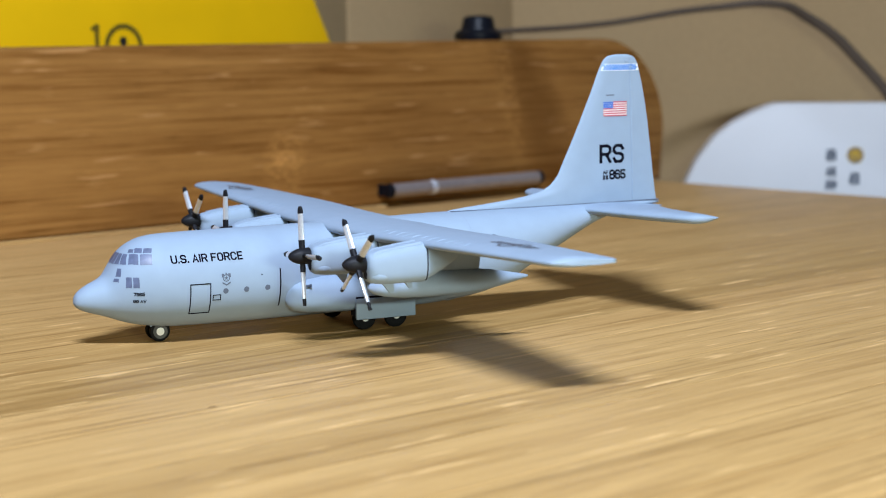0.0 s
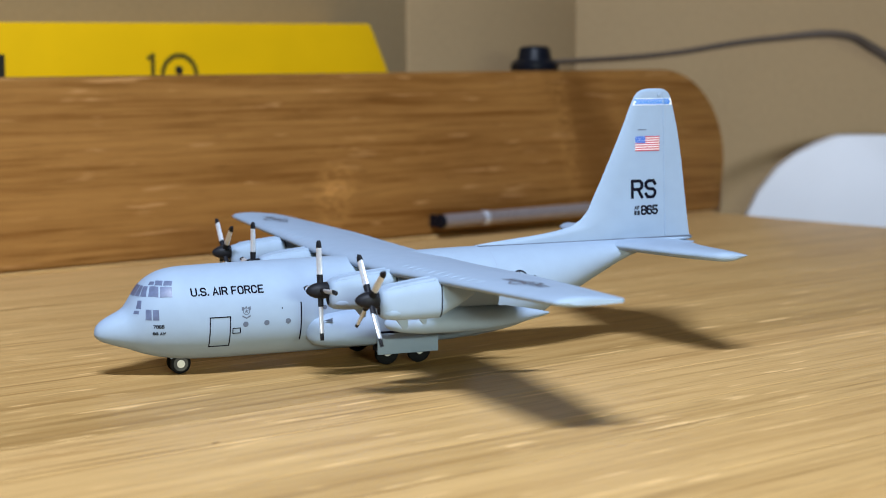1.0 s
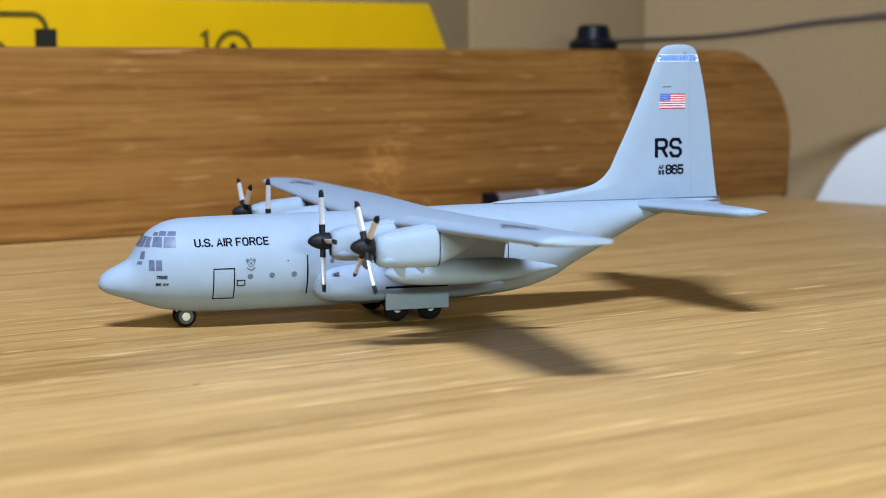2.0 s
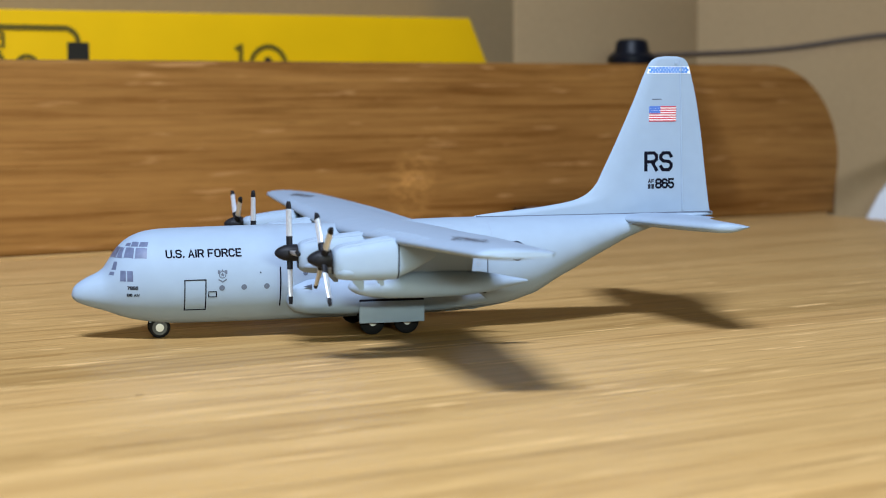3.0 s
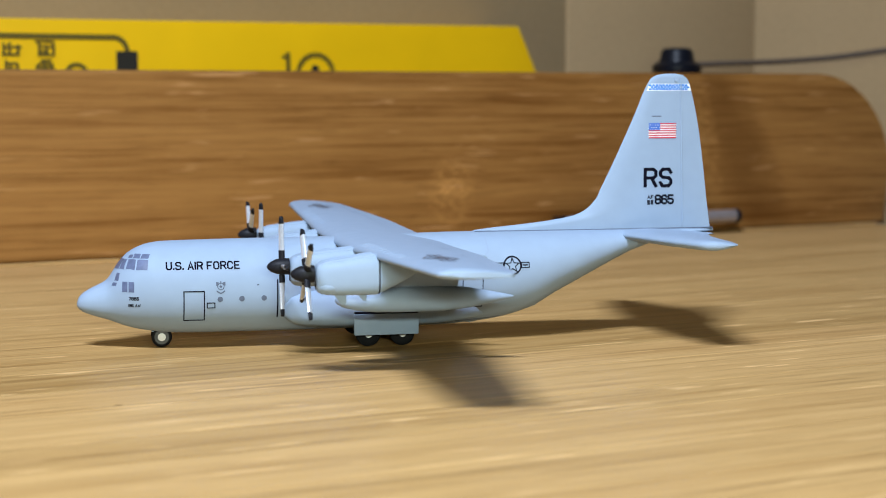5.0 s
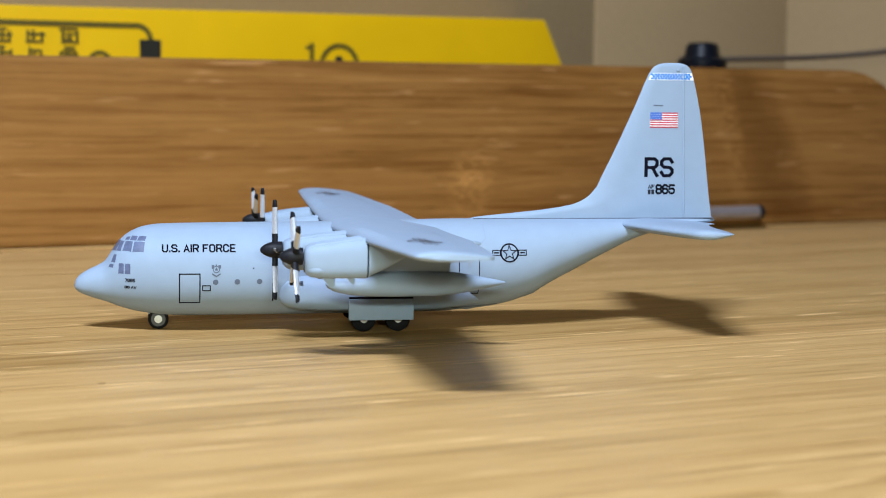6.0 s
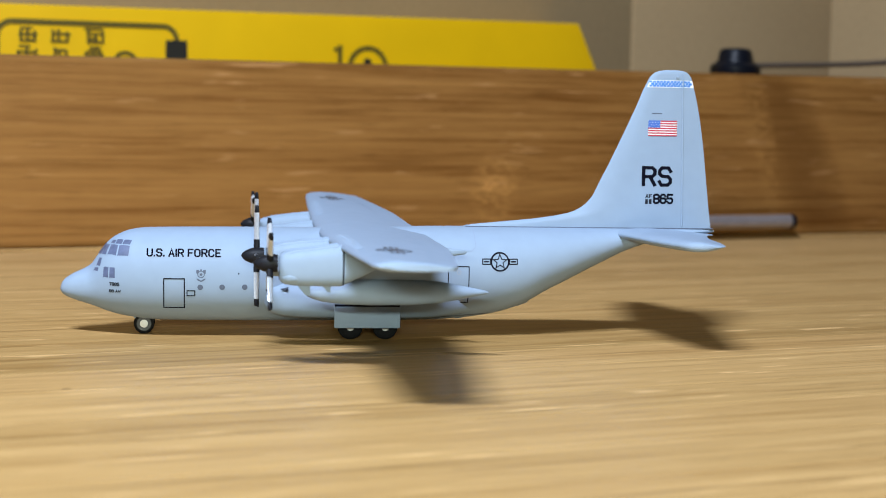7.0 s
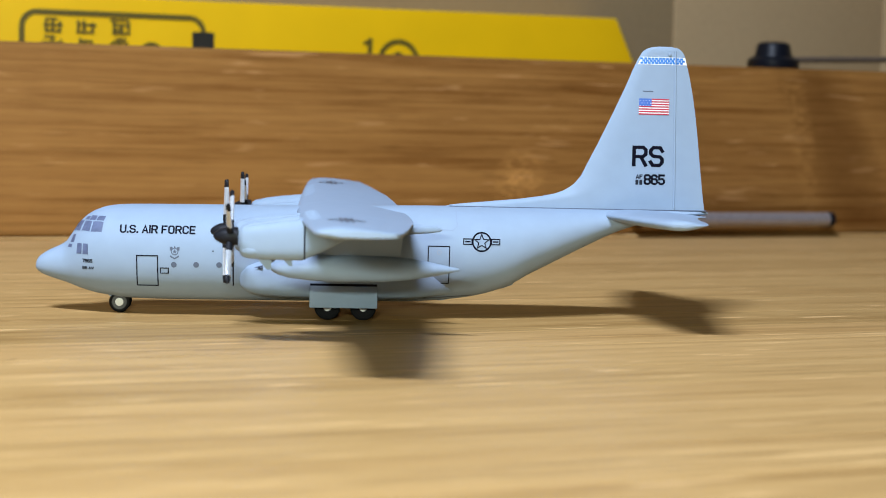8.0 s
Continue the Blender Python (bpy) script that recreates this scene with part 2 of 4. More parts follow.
def smooth_curve(keys):
    """A monotone cubic through (x, value) keys, as a function."""
    xs, ys = np.array([k[0] for k in keys], float), np.array([k[1] for k in keys], float)
    h, d = np.diff(xs), np.diff(ys) / np.diff(xs)
    m = np.zeros(len(xs))
    m[0], m[-1] = d[0], d[-1]
    for i in range(1, len(xs) - 1):
        if d[i - 1] * d[i] > 0:
            w1, w2 = 2 * h[i] + h[i - 1], h[i] + 2 * h[i - 1]
            m[i] = (w1 + w2) / (w1 / d[i - 1] + w2 / d[i])

    def f(x):
        i = int(np.clip(np.searchsorted(xs, x) - 1, 0, len(xs) - 2))
        t = min(1, max(0, (x - xs[i]) / h[i]))
        return float((1 + 2 * t) * (1 - t) ** 2 * ys[i] + t * (1 - t) ** 2 * h[i] * m[i] + t * t * (3 - 2 * t) * ys[i + 1] + t * t * (t - 1) * h[i] * m[i + 1])

    return f


MM = 0.001

# ---- the table, its upright and what stands behind ----
TURN = math.atan(0.2941)          # the table is turned against the model
TABLE = Matrix.Rotation(TURN, 4, "Z")
V_WALL = 0.1989                   # the upright's face, across the table
U_END = 0.329                     # the table's and the upright's end


# each strip's own tone; far strips (3 to 6) also painted brighter against lamp falloff
TONES = (0.97, 1.0, 0.98, 1.06, 1.08, 1.04, 1.05, 1.01, 1.0, 0.97, 0.98, 0.94, 0.95, 0.91, 0.85, 1.06, 1.02, 0.97, 1.02, 1.0, 1.03, 1.02, 1.0, 1.02)


def table():
    top = empty("table_top", TABLE, "light bamboo table top of glued strips, satin lacquered", "table", kind="structure")
    # strips along the grain, the farther ones first
    widths = [0.0205, 0.0262, 0.0188, 0.0243, 0.0222]
    v, i = 0.2395, 3
    meshes = {}
    while v > -0.42:
        w = widths[i % 5]
        if w not in meshes:
            bm = box(bmesh.new(), (-0.62, -w, -0.018), (0.0, 0, 0), 0.00012, 1)
            me = bpy.data.meshes.new("strip")
            bm.to_mesh(me)
            bm.free()
            me.materials.append(DESKWOOD)
            meshes[w] = me
        ob = new("strip", meshes[w])
        ob.parent = top
        ob.matrix_parent_inverse = Matrix()
        ob.location = (U_END - 0.006, v, 0)
        k = TONES[i % len(TONES)]
        ob.color = (k, k * (0.985 + 0.015 * k), k * k ** 0.3, 1)
        v -= w
        i += 1
    p = TABLE.inverted() @ Vector((-0.0636, -0.0703, 0))
    part("scratch", box(bmesh.new(), (p.x - 0.0008, p.y - 0.0002, -0.0002), (p.x + 0.0007, p.y + 0.0003, 0.00005)), SCRATCH, top, "tiny brown scratch", smooth=False)
    part("under_frame", box(bmesh.new(), (U_END - 0.60, v + 0.02, -0.12), (U_END - 0.03, 0.225, -0.018), 0.001), DESKWOOD, top, "plain bamboo frame under the strips")
    return top


def upright():
    """The tall rail at the back, with a rounded end."""
    h, r, cx = 0.0628, 0.040, U_END
    pts = [(-0.33, 0.0), (cx, 0.0), (cx, h - r)]
    for k in range(1, 13):
        a = k / 12 * math.pi / 2
        pts.append((cx - r + r * math.cos(a), h - r + r * math.sin(a)))
    pts.append((-0.33, h))
    bm = prism(pts, 0.020)
    e = [e for e in bm.edges if abs(e.verts[0].co.y - e.verts[1].co.y) < 1e-6]
    bmesh.ops.bevel(bm, geom=e, offset=0.0026, segments=4, affect="EDGES", profile=0.5)
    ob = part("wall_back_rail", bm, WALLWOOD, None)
    ob.matrix_world = TABLE @ Matrix.Translation((0, V_WALL, 0))
    tagged(ob, "upright bamboo board along the table's back, rounded end", "board", kind="structure")
    return ob


def foot_strip():
    """A low strip in table wood, added so the upright's foot line fits the camera's view."""
    bm = box(bmesh.new(), (-0.29, V_WALL - 0.0022, 0.0), (U_END - 0.008, V_WALL - 0.0001, 0.0011), 0.0003)
    ob = part("trim", bm, DESKWOOD)
    ob.matrix_world = TABLE
    return tagged(ob, "low added strip that lifts the upright's foot line", "trim", kind="structure")


table()
upright()
foot_strip()


def bar_handle():
    """A steel bar with dark end caps, fixed low on the upright."""
    ob = empty("bar_handle", TABLE @ Matrix.Translation((0.1635, V_WALL - 0.0062, 0.0068)), "brushed steel bar with dark end caps, on the bamboo upright", "handle")
    part("rod", revolve([(0.001, 0.0026), (0.0812, 0.0026)], "x", (0, 0, 0)), STEEL, ob)
    for a, b in ((0.0, 0.0022), (0.0796, 0.0822)):
        bm = revolve([(a, 0.0021), (a + 0.0005, 0.0028), (b - 0.0005, 0.0028), (b, 0.0025)], "x", (0, 0, 0))
        box(bm, (a + 0.0004, 0, -0.0022), (b - 0.0004, 0.0062, 0.0022))
        part("end_cap", bm, PLUGBLACK, ob, "dark plastic end cap")
    part("ring", revolve([(0.0213, 0.0025), (0.0216, 0.0028), (0.0236, 0.0028), (0.0239, 0.0025)], "x", (0, 0, 0)), CHROME, ob, "bright polished ring")
    return ob


bar_handle()


def cable_knob():
    m = Matrix.Translation((0.1596, 0.2668, 0.0628))
    ob = empty("cable_clip", m, "black plastic cable clip on the upright's top edge", "cable clip")
    part("base", revolve([(0, 0.0094), (0.0010, 0.0098), (0.0032, 0.0095), (0.0044, 0.0078)], "z", (0, 0, 0)), PLUGBLACK, ob)
    part("cap", revolve([(0.0042, 0.0074), (0.0058, 0.0067), (0.0083, 0.0064), (0.0095, 0.0056), (0.0100, 0.0040), (0.0101, 0.001)], "z", (0, 0, 0)), PLUGBLACK, ob)
    return ob


cable_knob()


def cable():
    cu = bpy.data.curves.new("cable", "CURVE")
    cu.dimensions, cu.bevel_depth, cu.bevel_resolution = "3D", 0.0012, 3
    pts = [((0.1668, 0.2650, 0.0662), 1.00), ((0.2297, 0.2846, 0.0692), 1.04), ((0.2868, 0.2859, 0.0759), 1.28), ((0.3184, 0.2771, 0.0769), 1.74), ((0.3326, 0.2774, 0.0714), 1.98), ((0.3458, 0.2741, 0.0628), 2.09),
           ((0.3568, 0.2708, 0.0518), 2.09), ((0.3733, 0.2664, 0.0336), 2.09), ((0.3975, 0.2609, -0.0065), 2.09), ((0.4223, 0.2554, -0.0850), 2.09), ((0.4388, 0.2444, -0.1175), 2.09)]
    sp = cu.splines.new("BEZIER")
    sp.bezier_points.add(len(pts) - 1)
    for p, (co, r) in zip(sp.bezier_points, pts):
        p.co, p.radius, p.handle_left_type, p.handle_right_type = co, r, "AUTO", "AUTO"
    cu.materials.append(CABLE)
    return tagged(new("cable", cu), "thin grey-brown cable arching from the clip over the table's end", "cable")


cable()


def flat_bar(bm, x0, z0, x1, z1, y=-0.0001, t=0.0002):
    return box(bm, (min(x0, x1), y - t, min(z0, z1)), (max(x0, x1), y + t, max(z0, z1)))


def arc_band(bm, cx, cz, r, w, a0, a1, y=-0.0002, n=24):
    """A flat printed arc in the xz plane."""
    inner, outer = [], []
    for i in range(n + 1):
        a = radians(a0 + (a1 - a0) * i / n)
        inner.append(bm.verts.new((cx + (r - w / 2) * math.cos(a), y, cz + (r - w / 2) * math.sin(a))))
        outer.append(bm.verts.new((cx + (r + w / 2) * math.cos(a), y, cz + (r + w / 2) * math.sin(a))))
    for i in range(n):
        bm.faces.new((inner[i], outer[i], outer[i + 1], inner[i + 1]))
    return bm


def yellow_box():
    """A yellow card box behind the upright, with a slanted end and black line drawing."""
    tilt = Matrix.Translation((-0.054, 0.2642, 0)) @ Matrix.Rotation(math.atan2(0.0565, 0.1627), 4, "Z")
    ob = empty("yellow_box", tilt, "bright yellow card box with black line drawing, behind the board", "box")
    top_l, top_r = 0.0806, 0.0829
    pts = [(-0.25, -0.12), (0.205, -0.12), (0.1905, 0.045), (0.1722, top_r), (-0.25, top_l)]
    bm = prism(pts, 0.03)
    bmesh.ops.bevel(bm, geom=list(bm.edges), offset=0.0009, segments=2, affect="EDGES", profile=0.5)
    part("carton", bm, YELLOW, ob)
    # a drawn lead with its plug
    bm = bmesh.new()
    flat_bar(bm, -0.061, 0.0745, -0.006, 0.0765)
    arc_band(bm, -0.006, 0.0701, 0.0054, 0.0020, 0, 90)
    arc_band(bm, -0.061, 0.0701, 0.0054, 0.0020, 90, 180)
    flat_bar(bm, -0.0674, 0.055, -0.0654, 0.0701)
    part("drawn_lead", bm, YBROWN, ob, "brown printed lead outline", smooth=False)
    bm = bmesh.new()
    flat_bar(bm, -0.0048, 0.0580, 0.0034, 0.0705)
    part("drawn_plug", bm, YPRINT, ob, "black printed plug", smooth=False)
    rng = random.Random(5)
    for x, dense in ((-0.0558, 0.0019), (-0.0438, 0.0022), (-0.0315, 0.0015)):
        for z0, z1 in ((0.0684, 0.0733), (0.0610, 0.0668)):
            z = z0
            while z < z1:
                w = rng.uniform(0.0036, 0.0070)
                o = rng.uniform(-0.0008, 0.0008)
                part("printed_bar", flat_bar(bmesh.new(), x + o - w / 2, z, x + o + w / 2, z + 0.0009), YBROWN, ob, smooth=False)
                z += dense * rng.uniform(0.8, 1.2)
            for k in (-0.0026, rng.uniform(-0.0008, 0.0008), 0.0026):
                o = k + rng.uniform(-0.0006, 0.0006)
                part("printed_bar", flat_bar(bmesh.new(), x + o - 0.0005, z0, x + o + 0.0005, z1 - rng.uniform(0, 0.0015), -0.0003), YBROWN, ob, smooth=False)
    bm = arc_band(bmesh.new(), -0.0200, 0.0612, 0.0042, 0.0016, 0, 180)
    part("printed_arc", bm, YBROWN, ob, "brown printed arc", smooth=False)
    bm = arc_band(bmesh.new(), 0.0768, 0.0622, 0.0077, 0.0020, -40, 220, n=32)
    part("printed_ring", bm, YBROWN, ob, "black printed ring", smooth=False)
    bm = arc_band(bmesh.new(), 0.0766, 0.0642, 0.0009, 0.0018, 0, 360)
    part("printed_dot", bm, YPRINT, ob, "black printed dot", smooth=False)
    bm = bmesh.new()
    flat_bar(bm, 0.0640, 0.058, 0.0658, 0.0708)
    flat_bar(bm, 0.0624, 0.0682, 0.0642, 0.0698)
    part("printed_stroke", bm, YBROWN, ob, "dark printed stroke", smooth=False)
    return ob


yellow_box()


def cardboard_panel(name, x0, y0, x1, y1, mat, z0=-0.12, z1=0.55):
    """One standing cardboard face with a folded edge."""
    d = Vector((x1 - x0, y1 - y0, 0))
    bm = box(bmesh.new(), (0, 0, z0), (d.length, 0.005, z1), 0.0015)
    ob = part(name, bm, mat)
    ob.matrix_world = Matrix.Translation((x0, y0, 0)) @ Matrix.Rotation(math.atan2(d.y, d.x), 4, "Z")
    return tagged(ob, "plain brown corrugated cardboard face of a big carton", "cardboard", kind="structure")


cardboard_panel("backdrop_cardboard_1", -0.60, 0.085, 0.1425, 0.3610, CARD)
cardboard_panel("backdrop_cardboard_2", 0.1405, 0.3590, 0.2500, 0.4005, CARDB)
cardboard_panel("backdrop_cardboard_3", 0.2440, 0.3995, 0.80, 0.060, CARDB)


def white_carton():
    d = Vector((0.85, -0.50, 0)).normalized()
    m = Matrix.Translation((0.2765, 0.2970, 0.001)) @ Matrix.Rotation(math.atan2(d.y, d.x), 4, "Z")
    ob = empty("white_carton", m, "white carton flap with a rounded corner and small printing", "carton")
    pts = [(-0.012, -0.121), (-0.004, -0.02), (0.0085, 0.006), (0.0165, 0.0165), (0.0250, 0.0232), (0.0345, 0.0280), (0.0410, 0.0306), (0.0440, 0.0314), (0.055, 0.0314), (0.26, 0.0305), (0.26, -0.121)]
    bm = prism(pts, 0.02)
    bmesh.ops.bevel(bm, geom=[e for e in bm.edges if abs(e.verts[0].co.y - e.verts[1].co.y) < 1e-6], offset=0.001, segments=2, affect="EDGES", profile=0.5)
    part("carton", bm, PAPER, ob)
    rng = random.Random(11)
    for x, z0, rows in ((0.0688, 0.0056, 4), (0.0688, -0.0012, 3), (0.0688, -0.0072, 3), (0.0795, -0.0052, 4), (0.0972, -0.0010, 3)):
        for k in range(rows):
            w = rng.uniform(0.0034, 0.0050)
            o = rng.uniform(-0.0006, 0.0006)
            part("printed_bar", flat_bar(bmesh.new(), x + o - w / 2, z0 + k * 0.00145, x + o + w / 2, z0 + k * 0.00145 + 0.0009), MIDGREY, ob, smooth=False)
        for o in (-0.0016, 0.0014):
            part("printed_bar", flat_bar(bmesh.new(), x + o - 0.0005, z0, x + o + 0.0005, z0 + (rows - 1) * 0.00145, -0.0003), MIDGREY, ob, smooth=False)
    bm = bmesh.new()
    arc_band(bm, 0.0795, 0.0080, 0.0019, 0.0038, 0, 360)
    part("sticker", bm, GOLD, ob, "round gold sticker", smooth=False)
    bm = arc_band(bmesh.new(), 0.0795, 0.0080, 0.0030, 0.0007, 0, 360, y=-0.0004)
    arc_band(bm, 0.0795, 0.0080, 0.0010, 0.0006, 200, 340, y=-0.0004)
    part("printed_ring", bm, MIDGREY, ob, "grey printed ring", smooth=False)
    return ob


white_carton()


# ---- the model aeroplane ----
plane = empty("model_aeroplane", Matrix(), "die-cast four-engined propeller transport aeroplane model, pale grey, on the bamboo table", "model aeroplane")

F_TOP = smooth_curve([(-71.4, 9.7), (-71.15, 10.8), (-70.2, 12.0), (-68.3, 13.2), (-66.2, 14.2), (-64.7, 15.2), (-63.7, 16.7), (-62.7, 18.2), (-61.1, 20.2), (-59.0, 21.7), (-56.2, 22.75),
                      (-52.9, 23.2), (-44, 23.4), (-10, 23.7), (16, 24.2), (46, 24.2), (66, 24.2), (72.5, 24.2), (74.6, 23.9)])
F_BOT = smooth_curve([(-71.4, 9.5), (-71.15, 8.9), (-70.2, 8.1), (-68.3, 7.3), (-64.5, 6.1), (-61.3, 4.9), (-58.0, 4.0), (-54.2, 3.4), (-50.4, 3.05), (-42.8, 2.9), (8, 3.2), (17, 3.8),
                      (23.2, 4.7), (30.6, 7.0), (35.1, 9.6), (40.7, 12.5), (47.7, 16.1), (54.7, 19.4), (62, 21.6), (70, 22.9), (74.6, 23.4)])
F_HALF = smooth_curve([(-71.4, 0.1), (-71.15, 1.2), (-70.2, 2.35), (-68.3, 3.5), (-65, 5.0), (-62, 6.9), (-59, 8.6), (-55, 9.9), (-50, 10.6), (-44, 10.8), (18, 10.8), (28, 10.3), (38, 9.0), (48, 6.6),
                       (58, 3.9), (68, 2.1), (73, 1.3), (74.6, 0.4)])
F_POW = 2.15


def skin(x, phi):
    """A place on the fuselage's skin, in mm: station x, phi from 0 (port side, level) to 90 degrees (top)."""
    t, b, w = F_TOP(x), F_BOT(x), F_HALF(x)
    c, s = math.cos(radians(phi)), math.sin(radians(phi))
    p = 2 / F_POW
    return Vector((x, -w * math.copysign(abs(c) ** p, c), (t + b) / 2 + (t - b) / 2 * math.copysign(abs(s) ** p, s)))


def skin_y(x, z):
    """The port skin's y at a station and height, in mm."""
    t, b, w = F_TOP(x), F_BOT(x), F_HALF(x)
    k = min(0.999, abs((z - (t + b) / 2) / max(0.01, (t - b) / 2)))
    return -w * (1 - k ** F_POW) ** (1 / F_POW)


def mm(points):
    return [Vector(p) * MM for p in points]


xs = list(np.concatenate([-71.4 + 3.4 * (np.linspace(0, 1, 12) ** 1.8), np.linspace(-67.5, -50, 26), np.linspace(-47, 16, 16), np.linspace(19, 74.6, 36)]))
fuselage = part("fuselage", loft([mm([skin(x, a) for a in np.linspace(0, 360, 56, endpoint=False)]) for x in xs]), GREY, plane, "pale grey painted metal body", angle=60)


def on_skin(bm, proud=0.06):
    """Lay a flat mesh in x, z (mm) onto the port side of the fuselage."""
    for v in bm.verts:
        x, z = v.co.x, v.co.z
        v.co = Vector((x, skin_y(x, z) - proud, z)) * MM
    return bm


def grid_patch(corners, n=6, bm=None):
    """A quad of four (x, z) corners, finely split, in mm."""
    bm = bm or bmesh.new()
    a, b, c, d = [Vector((x, 0, z)) for x, z in corners]
    g = [[bm.verts.new((a.lerp(b, i / n)).lerp(d.lerp(c, i / n), j / n)) for i in range(n + 1)] for j in range(n + 1)]
    for j in range(n):
        for i in range(n):
            bm.faces.new((g[j][i], g[j][i + 1], g[j + 1][i + 1], g[j + 1][i]))
    return bm


def frame_lines(x0, z0, x1, z1, w):
    bm = bmesh.new()
    for q in (((x0, z0), (x1, z0), (x1, z0 + w), (x0, z0 + w)), ((x0, z1 - w), (x1, z1 - w), (x1, z1), (x0, z1)), ((x0, z0), (x0 + w, z0), (x0 + w, z1), (x0, z1)), ((x1 - w, z0), (x1, z0), (x1, z1), (x1 - w, z1))):
        grid_patch(q, 8, bm)
    return bm


def disc(cx, cz, r, n=20, hole=0.0, bm=None):
    bm = bm or bmesh.new()
    ring = [[bm.verts.new((cx + q * math.cos(2 * math.pi * i / n), 0, cz + q * math.sin(2 * math.pi * i / n))) for i in range(n)] for q in (max(hole, r * 0.02), r)]
    for i in range(n):
        j = (i + 1) % n
        bm.faces.new((ring[0][i], ring[1][i], ring[1][j], ring[0][j]))
    return bm


def star(cx, cz, r, bm=None):
    bm = bm or bmesh.new()
    c = bm.verts.new((cx, 0, cz))
    vs = []
    for k in range(10):
        q = r if k % 2 == 0 else r * 0.40
        a = math.pi / 2 + k * math.pi / 5
        vs.append(bm.verts.new((cx + q * math.cos(a), 0, cz + q * math.sin(a))))
    for k in range(10):
        bm.faces.new((c, vs[k], vs[(k + 1) % 10]))
    return bm


STROKES = {
    "U": (((0, 1), (0, .18), (.16, 0), (.46, 0), (.62, .18), (.62, 1)),), "S": (((.62, .8), (.5, 1), (.14, 1), (0, .84), (0, .66), (.14, .52), (.5, .48), (.62, .34), (.62, .16), (.48, 0), (.12, 0), (0, .2)),),
    "A": (((0, 0), (.31, 1), (.62, 0)), ((.12, .3), (.5, .3))), "I": (((0, 0), (0, 1)),), "R": (((0, 0), (0, 1), (.48, 1), (.62, .86), (.62, .62), (.48, .48), (0, .48)), ((.36, .48), (.62, 0))),
    "F": (((0, 0), (0, 1), (.56, 1)), ((0, .5), (.44, .5))), "O": (((.15, 0), (0, .18), (0, .82), (.15, 1), (.47, 1), (.62, .82), (.62, .18), (.47, 0), (.15, 0)),),
    "C": (((.62, .78), (.47, 1), (.15, 1), (0, .82), (0, .18), (.15, 0), (.47, 0), (.62, .22)),), "E": (((.56, 0), (0, 0), (0, 1), (.56, 1)), ((0, .5), (.46, .5))),
    "8": (((.14, .52), (0, .66), (0, .86), (.14, 1), (.48, 1), (.62, .86), (.62, .66), (.48, .52), (.14, .52), (0, .38), (0, .14), (.14, 0), (.48, 0), (.62, .14), (.62, .38), (.48, .52)),),
    "6": (((.6, .82), (.46, 1), (.15, 1), (0, .84), (0, .16), (.15, 0), (.47, 0), (.62, .16), (.62, .4), (.47, .56), (0, .54)),), "5": (((.6, 1), (.03, 1), (0, .54), (.46, .58), (.62, .42), (.62, .16), (.46, 0), (.14, 0), (0, .18)),),
    "7": (((0, 1), (.6, 1), (.2, 0)),), "W": (((0, 1), (.17, 0), (.35, .7), (.53, 0), (.7, 1)),), ".": (((0, 0), (.02, .1)),)}


def band(line, width):
    """Left and right edges of a stroke along a run of points, mitred at the bends."""
    pts = [Vector(p) for p in line]
    loop = pts[0] == pts[-1]
    if loop:
        pts = pts[:-1]
    n, edges = len(pts), []
    for i, p in enumerate(pts):
        a = pts[i - 1] if i or loop else None
        b = pts[(i + 1) % n] if i < n - 1 or loop else None
        u = (p - a).normalized() if a is not None else (b - p).normalized()
        v = (b - p).normalized() if b is not None else u
        m = Vector((-(u + v).y, (u + v).x)).normalized()
        k = width / 2 / max(0.5, m.dot(Vector((-u.y, u.x))))
        q = p - u * width * 0.42 if a is None else (p + u * width * 0.42 if b is None else p)
        edges.append((q - m * k, q + m * k))
    return edges + edges[:1] if loop else edges


def lettering(text, x0, z0, x1, z1, width=0.16, gap=0.22):
    """Flat block letters filling the given box in x, z (mm), one mesh for each letter."""
    letters, at = [], 0.0
    for ch in text:
        if ch == " ":
            at += 0.38
            continue
        letters.append([[(a + Vector((at, 0)), b + Vector((at, 0))) for a, b in band(line, width)] for line in STROKES[ch]])
        at += max(p[0] for line in STROKES[ch] for p in line) + gap + width * 0.3
    flat = [p for letter in letters for line in letter for pair in line for p in pair]
    px, pz = [p.x for p in flat], [p.y for p in flat]
    kx, kz = (x1 - x0) / (max(px) - min(px)), (z1 - z0) / (max(pz) - min(pz))
    done = []
    for letter in letters:
        bm = bmesh.new()
        for line in letter:
            rows = []
            for (a, b), (c, d) in zip(line, line[1:]):
                for k in range(3):
                    rows.append((a.lerp(c, k / 3), b.lerp(d, k / 3)))
            rows.append(line[-1])
            vs = [[bm.verts.new((x0 + (p.x - min(px)) * kx, 0, z0 + (p.y - min(pz)) * kz)) for p in pair] for pair in rows]
            for (a, b), (c, d) in zip(vs, vs[1:]):
                bm.faces.new((a, c, d, b))
        bmesh.ops.remove_doubles(bm, verts=bm.verts, dist=0.001)
        done.append(bm)
    return done


def decal(name, bm, mat, label=""):
    return part(name, on_skin(bm), mat, fuselage, label, smooth=False)


